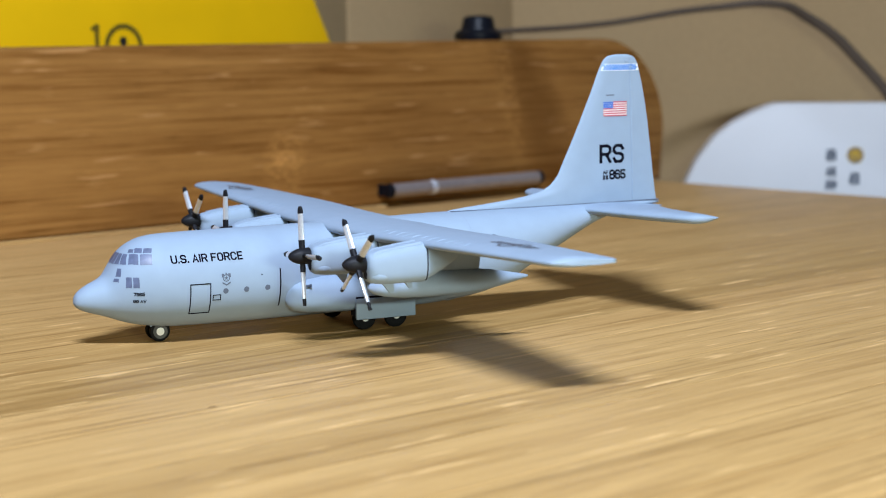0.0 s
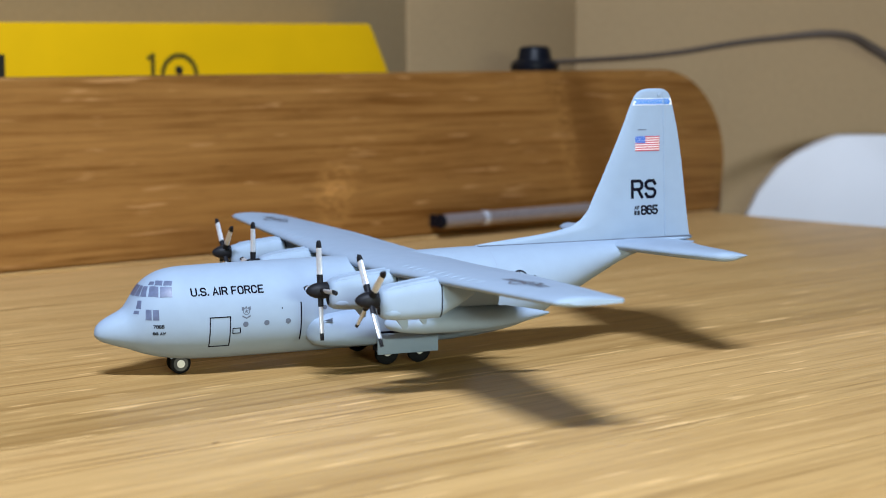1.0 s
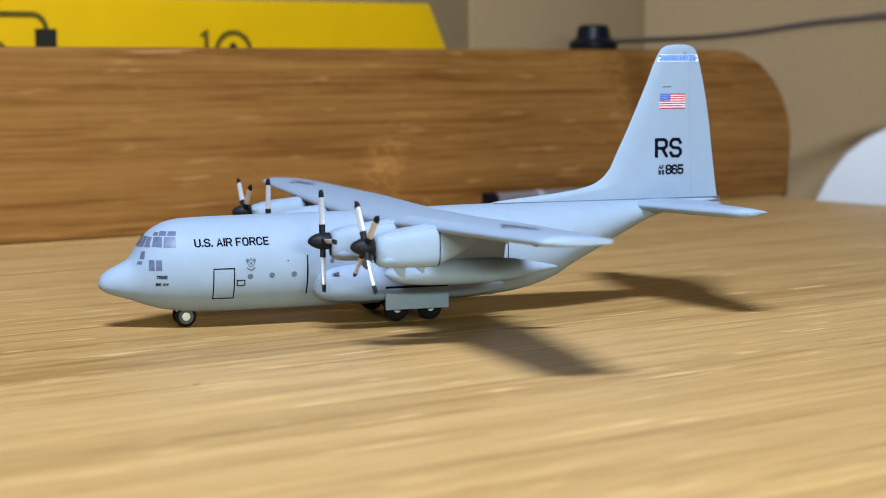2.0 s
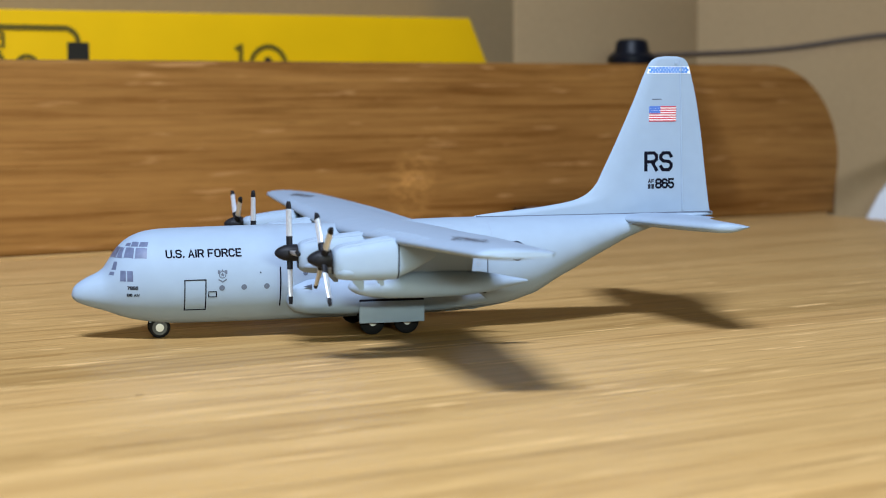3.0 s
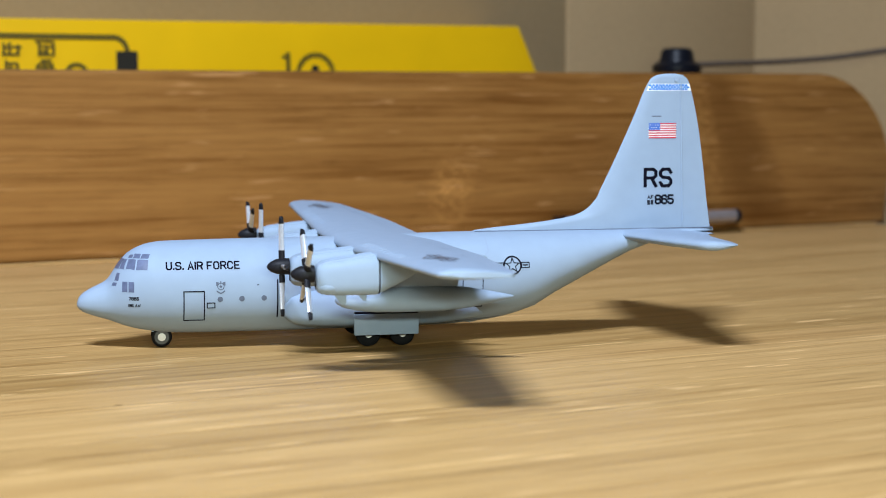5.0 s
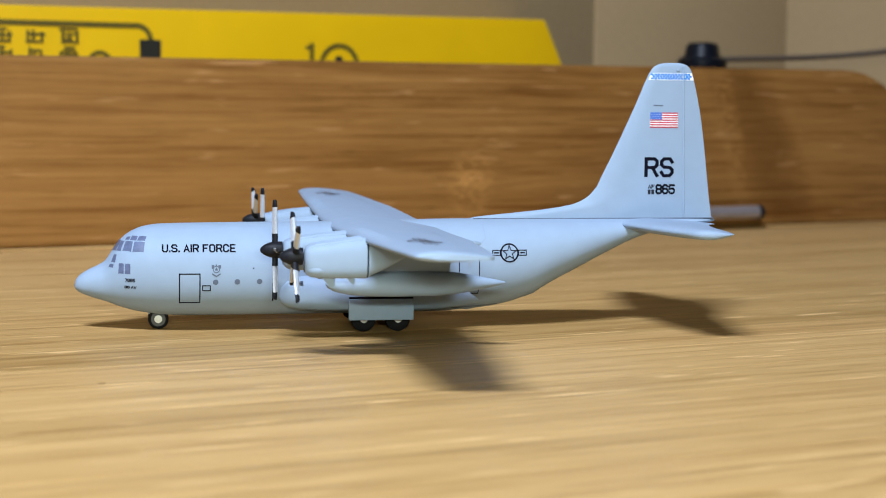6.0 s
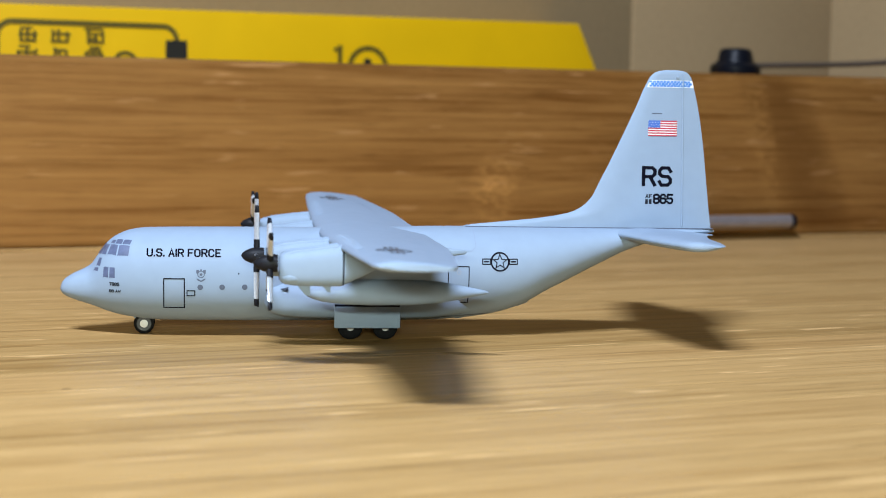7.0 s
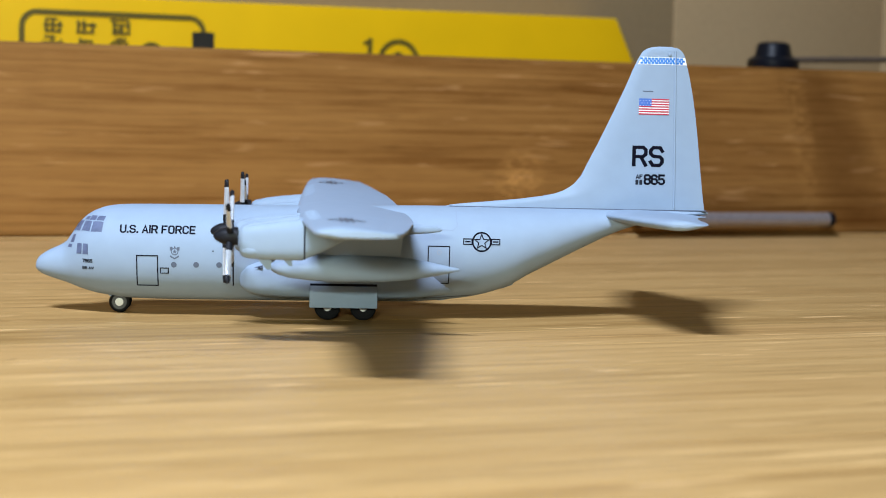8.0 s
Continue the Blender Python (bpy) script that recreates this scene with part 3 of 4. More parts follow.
for bm_ in lettering("U.S. AIR FORCE", -52.5, 17.7, -36.7, 19.58, 0.215):
    decal("letter", bm_, BLACK, "black printed letter")
decal("door_outline", frame_lines(-48.9, 6.55, -44.3, 13.25, 0.24), BLACK, "black outline of the crew door")
decal("hatch_outline", frame_lines(-43.95, 9.35, -42.1, 10.65, 0.2), BLACK, "black outline of a small hatch")
for px_, pz_ in ((-41.05, 11.3), (-36.4, 11.35), (-31.6, 11.4)):
    decal("porthole", disc(px_, pz_, 0.60), MIDGREY, "grey round porthole")
decal("porthole", disc(-23.3, 13.9, 0.5), MIDGREY, "grey round porthole")
decal("small_dot", disc(-32.9, 14.3, 0.16, 10), BLACK)
bm_ = disc(-40.9, 14.1, 0.78, 20, 0.60)
grid_patch(((-41.9, 14.3), (-41.5, 14.2), (-41.3, 15.0), (-41.9, 15.1)), 2, bm_)
grid_patch(((-40.3, 14.2), (-39.9, 14.3), (-39.9, 15.1), (-40.5, 15.0)), 2, bm_)
grid_patch(((-41.1, 14.8), (-40.7, 14.8), (-40.8, 15.2), (-41.0, 15.2)), 2, bm_)
grid_patch(((-41.8, 12.95), (-40.9, 12.45), (-40.9, 12.75), (-41.8, 13.3)), 3, bm_)
grid_patch(((-40.9, 12.45), (-40.0, 12.95), (-40.0, 13.3), (-40.9, 12.75)), 3, bm_)
star(-40.9, 14.1, 0.5, bm_)
decal("unit_badge", bm_, MIDGREY, "small grey winged unit badge")
decal("hoop_line", grid_patch(((-28.8, 6.9), (-28.5, 6.9), (-28.5, 15.4), (-28.8, 15.4)), 14), BLACK, "black propeller warning line")
for bm_ in lettering("7865", -60.4, 11.2, -58.2, 12.0, 0.30):
    decal("small_letter", bm_, DARKLINE, "small dark nose code")
for bm_ in lettering("86 AW", -60.5, 9.7, -57.9, 10.5, 0.30):
    decal("small_letter", bm_, DARKLINE, "small dark nose code")
decal("ramp_edge", grid_patch(((11.8, 4.30), (22.4, 5.10), (22.4, 5.32), (11.8, 4.52)), 12), MIDGREY, "thin grey ramp seam")
bm_ = loft([mm([(x_, -h_, F_BOT(x_) + 0.5), (x_, -h_ * 0.8, F_BOT(x_) - d_), (x_, h_ * 0.8, F_BOT(x_) - d_), (x_, h_, F_BOT(x_) + 0.5)]) for x_, h_, d_ in ((15.0, 2.6, -0.1), (16.0, 2.6, 0.06), (29.5, 2.2, 0.06), (31.6, 2.0, 0.22), (32.2, 2.0, -0.2))])
part("loading_ramp", bm_, GREY, fuselage, "raised edge of the closed loading ramp")
decal("rear_door_outline", frame_lines(12.35, 8.05, 17.1, 16.3, 0.2), BLACK, "black outline of the rear door")
decal("rear_porthole", disc(14.8, 14.9, 0.5, 20, 0.36), PALEGREY)
# national insignia on the rear body
def outline(points, inner, n=4):
    """A closed band between two loops of equal length, in x, z (mm)."""
    bm = bmesh.new()
    rows = [[(Vector(p).lerp(Vector(p2), k / n), Vector(q).lerp(Vector(q2), k / n)) for k in range(n)] for p, p2, q, q2 in zip(points, points[1:] + points[:1], inner, inner[1:] + inner[:1])]
    loop = [(bm.verts.new((a.x, 0, a.y)), bm.verts.new((b.x, 0, b.y))) for row in rows for a, b in row]
    for (a, b), (c, d) in zip(loop, loop[1:] + loop[:1]):
        bm.faces.new((a, c, d, b))
    return bm


ins_ = decal("insignia", disc(23.85, 17.25, 2.12, 32, 1.76), BLACK, "black outlined star and bars insignia")
tips_ = [((r_ if k_ % 2 == 0 else r_ * q_), math.pi / 2 + k_ * math.pi / 5) for r_, q_ in ((1.92, 0.42),) for k_ in range(10)]
star_out_ = [(23.85 + r_ * math.cos(a_), 17.25 + r_ * math.sin(a_)) for r_, a_ in tips_]
star_in_ = [(23.85 + (r_ - (0.62 if r_ > 1.5 else 0.26)) * math.cos(a_), 17.25 + (r_ - (0.62 if r_ > 1.5 else 0.26)) * math.sin(a_)) for r_, a_ in tips_]
part("star", on_skin(outline(star_out_, star_in_), 0.07), BLACK, fuselage, "black star outline", smooth=False)
for s_ in (-1, 1):
    a_, b_ = sorted((23.85 + s_ * 2.0, 23.85 + s_ * 3.98))
    part("bar", on_skin(outline([(a_, 16.62), (b_, 16.62), (b_, 17.96), (a_, 17.96)], [(a_ + 0.22, 16.84), (b_ - 0.22, 16.84), (b_ - 0.22, 17.74), (a_ + 0.22, 17.74)]), 0.07), BLACK, fuselage, "black bar outline", smooth=False)
    part("stripe", on_skin(grid_patch(((a_ + 0.4, 17.15), (b_ - 0.4, 17.15), (b_ - 0.4, 17.45), (a_ + 0.4, 17.45)), 3), 0.07), BLACK, fuselage, smooth=False)
# panel seam behind the wing
decal("panel_seam", grid_patch(((18.55, 20.4), (18.75, 20.4), (18.7, 23.6), (18.5, 23.6)), 10), SEAM)
decal("panel_seam", grid_patch(((17.6, 19.55), (17.75, 19.4), (18.75, 20.4), (18.55, 20.4)), 4), SEAM)
decal("panel_seam", grid_patch(((8.0, 20.35), (17.7, 19.38), (17.7, 19.56), (8.0, 20.53)), 10), SEAM)


def pane(quads, name="window_pane", side=1):
    """Cockpit panes given by (station, phi) corners on the skin."""
    bm = bmesh.new()
    n = 6
    a, b, c, d = [Vector(q) for q in quads]
    g = []
    for j in range(n + 1):
        row = []
        for i in range(n + 1):
            s = a.lerp(b, i / n).lerp(d.lerp(c, i / n), j / n)
            p = skin(s.x, s.y)
            centre = Vector((s.x + 1.0, 0, (F_TOP(s.x) + F_BOT(s.x)) / 2))
            p += (p - centre).normalized() * 0.05
            row.append(bm.verts.new(Vector((p.x, p.y * side, p.z)) * MM))
        g.append(row)
    for j in range(n):
        for i in range(n):
            bm.faces.new((g[j][i], g[j][i + 1], g[j + 1][i + 1], g[j + 1][i]))
    part(name, bm, GLASS, fuselage, "dark grey printed window", smooth=True)


def phi_at(x, z):
    """The skin angle at a station and height."""
    t, b = F_TOP(x), F_BOT(x)
    k = max(-1, min(1, (z - (t + b) / 2) / ((t - b) / 2)))
    return math.degrees(math.asin(math.copysign(abs(k) ** (F_POW / 2), k)))


def xz_pane(corners, side=1):
    pane([(x, phi_at(x, z)) for x, z in corners], side=side)


def x_at(y, z):
    """The station at which the skin has that half-width at that height."""
    lo, hi = -66.0, -50.0
    for _ in range(40):
        m = (lo + hi) / 2
        if F_TOP(m) <= z or -skin_y(m, z) < y:
            lo = m
        else:
            hi = m
    return hi


def front_pane(y0, y1, z0, z1, side, t0=None, t1=None):
    """A windscreen pane between two half-widths at the sill, and two at the top."""
    t0, t1 = (y0, y1) if t0 is None else (t0, t1)
    bm, n = bmesh.new(), 6
    g = []
    for j in range(n + 1):
        row = []
        for i in range(n + 1):
            z = z0 + (z1 - z0) * j / n
            y = (y0 + (y1 - y0) * i / n) * (1 - j / n) + (t0 + (t1 - t0) * i / n) * j / n
            row.append(bm.verts.new(Vector((x_at(y, z) - 0.05, -(y + 0.02) * side, z + 0.04)) * MM))
        g.append(row)
    for j in range(n):
        for i in range(n):
            bm.faces.new((g[j][i], g[j][i + 1], g[j + 1][i + 1], g[j + 1][i]))
    part("window_pane", bm, GLASS, fuselage, "dark grey printed window")


for sd_ in (1, -1):
    xz_pane(((-58.75, 17.65), (-56.35, 17.7), (-56.1, 19.75), (-58.35, 19.75)), sd_)
    xz_pane(((-60.9, 17.75), (-59.05, 17.65), (-58.65, 19.75), (-60.2, 19.75)), sd_)
    yb_, yt_ = -skin_y(-61.1, 17.75), -skin_y(-60.42, 19.7)
    front_pane(0.15, yb_ * 0.34, 17.6, 19.75, sd_, 0.15, yt_ * 0.34)
    front_pane(yb_ * 0.39, yb_ * 0.68, 17.65, 19.75, sd_, yt_ * 0.39, yt_ * 0.66)
    front_pane(yb_ * 0.73, yb_ * 0.99, 17.7, 19.75, sd_, yt_ * 0.71, yt_ * 0.98)
    for x_, w_ in ((-60.35, 0.85), (-59.3, 1.35), (-57.75, 1.65)):
        xz_pane(((x_, 20.0), (x_ + w_, 20.0), (x_ + w_ + 0.4, 20.9 if w_ > 1 else 20.7), (x_ + 0.45, 20.9 if w_ > 1 else 20.6)), sd_)
    xz_pane(((-61.8, 12.95), (-60.65, 12.95), (-60.6, 15.15), (-61.65, 15.15)), sd_)
    xz_pane(((-60.4, 12.95), (-59.2, 12.95), (-59.2, 15.15), (-60.35, 15.15)), sd_)
    xz_pane(((-63.35, 15.2), (-62.5, 15.2), (-62.15, 16.85), (-62.75, 16.85)), sd_)
    xz_pane(((-63.95, 14.1), (-63.0, 14.1), (-62.8, 14.8), (-63.65, 14.8)), sd_)

# wing
W_LE = smooth_curve([(0, -15.6), (12, -15.5), (60, -14.3), (93, -13.0), (97, -12.8), (99.2, -12.4), (100.1, -11.7), (100.4, -10.6)])
W_TE = smooth_curve([(0, 7.6), (12, 7.7), (50, 6.4), (60, 5.5), (80, 3.6), (95, 1.8), (98.8, 1.2), (100.1, 0.6), (100.4, -0.3)])
W_Z = smooth_curve([(0, 22.6), (12, 22.6), (52, 23.6), (97, 24.8), (100.4, 24.9)])
W_T = smooth_curve([(0, 4.3), (12, 4.2), (52, 3.2), (93, 2.3), (98.5, 2.1), (99.8, 1.7), (100.4, 1.0)])
W_SKEW, W_ROLL = -0.0115, -0.0055   # the wing sits a little askew on the body


def airfoil(n=18):
    """Unit chord section: (along, half-height share) round the loop."""
    up = []
    for i in range(n + 1):
        s = (1 - math.cos(math.pi * i / n)) / 2
        y = 5 * (0.2969 * math.sqrt(s) - 0.126 * s - 0.3516 * s * s + 0.2843 * s ** 3 - 0.1015 * s ** 4)
        up.append((s, y))
    return [(s, y) for s, y in up[::-1]] + [(s, -0.75 * y) for s, y in up[1:-1]]


AF = airfoil()


def wing_ring(y):
    a, b, z, t = W_LE(abs(y)), W_TE(abs(y)), W_Z(abs(y)), W_T(abs(y))
    return mm([(a + s * (b - a) + W_SKEW * y, y, z + W_ROLL * y + h * t - (0.55 * s if h <= 0 and s < 1 else 0)) for s, h in AF])


ys = [-100.4, -100.2, -99.8, -99.3, -98.5, -97, -95, -90, -80, -70, -60, -52, -44, -36, -28, -20, -12, -6]
wing = part("wing", loft([wing_ring(y) for y in ys + [0] + [-y for y in ys[::-1]]]), GREY, plane, "straight high wing, pale grey", angle=50)


def wing_top(x, y):
    a, b, z, t = W_LE(abs(y)), W_TE(abs(y)), W_Z(abs(y)), W_T(abs(y))
    s = min(1, max(0, (x - W_SKEW * y - a) / (b - a)))
    return z + W_ROLL * y + t * 5 * (0.2969 * math.sqrt(s) - 0.126 * s - 0.3516 * s * s + 0.2843 * s ** 3 - 0.1015 * s ** 4)


def on_wing(bm, y, proud):
    """Lay a flat mesh in x and span (mm) onto the wing's upper face, about the span station y."""
    for v in bm.verts:
        q = v.co.z + y
        x = v.co.x + W_SKEW * q
        v.co = Vector((x, q, wing_top(x, q) + proud)) * MM
    return bm


for sd_ in (-1, 1):
    cx_, wy_ = -6.9, sd_ * 76.5
    bm_ = disc(cx_, 0, 3.3, 36, 2.75)
    for k_ in (-1, 1):
        q0_, q1_ = sorted((3.2 * k_, 7.6 * k_))
        for x0_, x1_ in ((-1.25, -0.85), (0.85, 1.25), (-0.25, 0.25)):
            grid_patch(((cx_ + x0_, q0_), (cx_ + x1_, q0_), (cx_ + x1_, q1_), (cx_ + x0_, q1_)), 4, bm_)
        q0_, q1_ = sorted((7.2 * k_, 7.6 * k_))
        grid_patch(((cx_ - 1.25, q0_), (cx_ + 1.25, q0_), (cx_ + 1.25, q1_), (cx_ - 1.25, q1_)), 3, bm_)
    part("wing_insignia", on_wing(bm_, wy_, 0.05), INSIGNIA, wing, "grey star and bars insignia", smooth=False)
    part("star", on_wing(star(cx_, 0, 2.5), wy_, 0.06), INSIGNIA, wing, "dark grey star", smooth=False)
    # short chordwise ribs behind the leading edge
    for j_ in range(11):
        y_ = sd_ * (31 + j_ * 3.6)
        rings_ = []
        for k_, q_ in ((0.03, 0.01), (0.06, 0.09), (0.11, 0.10), (0.17, 0.01)):
            x_ = W_LE(abs(y_)) + k_ * (W_TE(abs(y_)) - W_LE(abs(y_))) + W_SKEW * y_
            rings_.append(mm([(x_, y_ + 2.2 * q_ * math.cos(a) + sd_ * k_ * 5, wing_top(x_, y_) + q_ * math.sin(a)) for a in np.linspace(0, 2 * math.pi, 10, endpoint=False)]))
        part("wing_rib", loft(rings_), GREY, wing)
    bm_ = bmesh.new()
    for j_ in range(40):
        y0_, y1_ = sd_ * (14 + j_ * 2), sd_ * (16 + j_ * 2)
        ps_ = []
        for yy_, dx_ in ((y0_, 0), (y1_, 0), (y1_, 0.14), (y0_, 0.14)):
            x_ = W_LE(abs(yy_)) + 0.73 * (W_TE(abs(yy_)) - W_LE(abs(yy_))) + dx_ + W_SKEW * yy_
            ps_.append(bm_.verts.new(Vector((x_, yy_, wing_top(x_, yy_) + 0.03)) * MM))
        bm_.faces.new(ps_)
    part("flap_line", bm_, GREY, wing, "fine flap hinge line", smooth=False)

def nacelle(y, x0, z0):
    """Engine pod with a chin intake, cowl seam and tapering tail; x0 is its front, z0 its axis."""
    # station, half-width, bottom and top against the axis
    spans = [(x0 - 0.3, 1.7, -2.6, 1.5), (x0, 2.3, -3.3, 2.1), (x0 + 0.7, 2.75, -3.75, 2.5), (x0 + 2.6, 2.95, -4.0, 2.85), (x0 + 7, 3.1, -4.1, 3.45), (-14.2, 3.15, -4.1, 3.95), (-13.85, 3.1, -4.05, 3.9), (-13.72, 2.9, -3.8, 3.6),
             (-13.5, 2.9, -3.8, 3.6), (-13.4, 3.0, -3.85, 3.7), (-11.6, 2.45, -3.0, 3.5), (-9.4, 1.6, -2.0, 3.2), (-7.3, 0.75, -0.9, 2.7), (-5.6, 0.15, 0.1, 2.0)]
    if abs(y) < 30:
        spans[-2:] = [(-6, 1.3, -0.6, 2.6), (5.0, 1.0, 0.0, 2.2), (11.0, 0.75, 0.5, 2.0), (13.4, 0.5, 0.8, 1.8), (14.0, 0.2, 1.1, 1.5)]
    stations = [(x, w, (t - b) / 2, (t + b) / 2) for x, w, b, t in spans]
    rings = []
    for x, w, h, dz in stations:
        ring = []
        for a in np.linspace(0, 2 * math.pi, 36, endpoint=False):
            c, s = math.cos(a), math.sin(a)
            ring.append((x + W_SKEW * y * 0.5, y + w * math.copysign(abs(c) ** 0.66, c), z0 + dz + h * math.copysign(abs(s) ** 0.66, s)))
        rings.append(mm(ring))
    ob = part("engine_pod", loft(rings), GREY, plane, "pale grey engine pod with a chin intake", angle=40)
    part("intake", revolve([((x0 - 0.35) * MM, 0.9 * MM), ((x0 + 0.5) * MM, 1.0 * MM)], "x", (W_SKEW * y * 0.5 * MM, y * MM, (z0 - 2.0) * MM), 16), DARKLINE, ob, "dark chin air intake")
    rings = []
    for x in (-13.72, -13.52):
        rings.append(mm([(x + W_SKEW * y * 0.5, y + 3.02 * math.copysign(abs(math.cos(a)) ** 0.66, math.cos(a)), z0 - 0.08 + 3.92 * math.copysign(abs(math.sin(a)) ** 0.66, math.sin(a))) for a in np.linspace(0, 2 * math.pi, 36, endpoint=False)]))
    part("cowl_seam", loft(rings), DARKLINE, ob, "dark seam between cowl and tail cone")
    for k in (-1, 1):
        bm = loft([mm([(x, y + k * 1.45 + 0.6 * math.cos(a), z0 + zz + 0.55 * math.sin(a)) for a in np.linspace(0, 2 * math.pi, 10, endpoint=False)]) for x, zz in ((x0 + 1.0, 1.9), (x0 + 2.4, 2.4), (x0 + 7, 3.05), (-14.3, 3.6))])
        part("cowl_ridge", bm, GREY, ob)
        # cheek bulge low on the cowl's flank
        bm = loft([mm([(x0 + dx, y + k * (2.22 + q * math.cos(a)), z0 - 2.3 + q * 1.3 * math.sin(a)) for a in np.linspace(0, 2 * math.pi, 12, endpoint=False)]) for dx, q in ((0.5, 0.1), (0.8, 0.45), (1.6, 0.7), (2.8, 0.72), (4.0, 0.5), (4.7, 0.12))])
        part("cowl_cheek", bm, GREY, ob)
    for x, dd, w in ((-20.4, 2.1, 1.7), (-16.2, 1.4, 1.2)):
        q = z0 - 3.9
        bm = loft([mm([(x - w, y - 0.35, q), (x + w * 0.5, y - 0.35, q), (x + w * 0.5, y + 0.35, q), (x - w, y + 0.35, q)]), mm([(x + w * 0.0, y - 0.2, q - dd), (x + w * 0.5, y - 0.2, q - dd), (x + w * 0.5, y + 0.2, q - dd), (x, y + 0.2, q - dd)])])
        part("scoop", bm, GREY, ob, smooth=False)
    return ob


def propeller(y, turn, x, z):
    """Black spinner and four silver blades with black roots and tips."""
    hub = part("spinner", revolve([(-3.1 * MM, 0.15 * MM), (-2.9 * MM, 0.55 * MM), (-2.3 * MM, 1.05 * MM), (-1.2 * MM, 1.55 * MM), (0.2 * MM, 1.75 * MM), (1.5 * MM, 1.7 * MM)], "x", (x * MM, y * MM, z * MM)), PROPBLACK, plane, "matt black propeller spinner")

    def blade(r0, r1, w0, w1, th, round_tip=False):
        rings = []
        n = 7
        for i in range(n + 1):
            k = i / n
            r, w = r0 + (r1 - r0) * k, w0 + (w1 - w0) * k
            if round_tip:
                w = w0 * math.sqrt(max(0.03, 1 - (k ** 3)))
            tw = -radians(58 - 2.6 * r)
            ring = []
            for a in np.linspace(0, 2 * math.pi, 12, endpoint=False):
                p, q = w / 2 * math.cos(a), th / 2 * math.sin(a)
                ring.append((p * math.sin(tw) + q * math.cos(tw), p * math.cos(tw) - q * math.sin(tw), r))
            rings.append(ring)
        return rings

    for k in range(4):
        rot = Matrix.Translation(Vector((x, y, z))) @ Matrix.Rotation(radians(turn + 90 * k), 4, "X")
        done = []
        for name, r, mat, label in (("blade", blade(3.3, 8.9, 1.35, 1.3, 0.75), CHROME, "bare silver blade"), ("blade_root", blade(1.2, 3.35, 1.3, 1.4, 1.1), PROPBLACK, "black blade root"),
                                    ("blade_tip", blade(8.85, 10.4, 1.34, 1.0, 0.77, True), PROPBLACK, "black blade tip")):
            part(name, loft([[(rot @ Vector(p)) * MM for p in ring] for ring in r]), mat, hub, label)
    return hub


for y_, turn_, x_, z_ in ((-50.8, -38, -27.3, 20.8), (-26.4, -4, -29.4, 19.8), (26.4, 3, -28.6, 19.2), (50.8, -42, -29.0, 20.0)):
    nacelle(y_, x_ + 1.5 + (0.6 if y_ > 40 else 0.3), z_ - (0.8 if y_ > 40 else 0.2))
    propeller(y_, turn_, x_, z_)


def tank(y):
    """Drop tank and its pylon under the wing."""
    prof = [(-20.2, 0.15), (-19.8, 0.75), (-18.6, 1.45), (-16.2, 2.1), (-12, 2.55), (-6, 2.7), (2, 2.6), (7, 2.15), (11, 1.45), (14.5, 0.75), (16.6, 0.3), (16.9, 0.05)]
    ob = part("fuel_tank", revolve([(a * MM, r * MM) for a, r in prof], "x", (0, y * MM, 14.0 * MM), 28), GREY, plane, "pale grey cigar-shaped drop tank")
    rings = [mm([(x0, y - 0.1, z), (x0 + 2, y - 0.7, z), (x1 - 3, y - 0.6, z), (x1, y - 0.1, z), (x1, y + 0.1, z), (x1 - 3, y + 0.6, z), (x0 + 2, y + 0.7, z), (x0, y + 0.1, z)]) for x0, x1, z in ((-10, 5, 15.5), (-11, 6, 23.2))]
    part("pylon", loft(rings), GREY, ob)
    return ob


tank(-39.3)
tank(39.3)


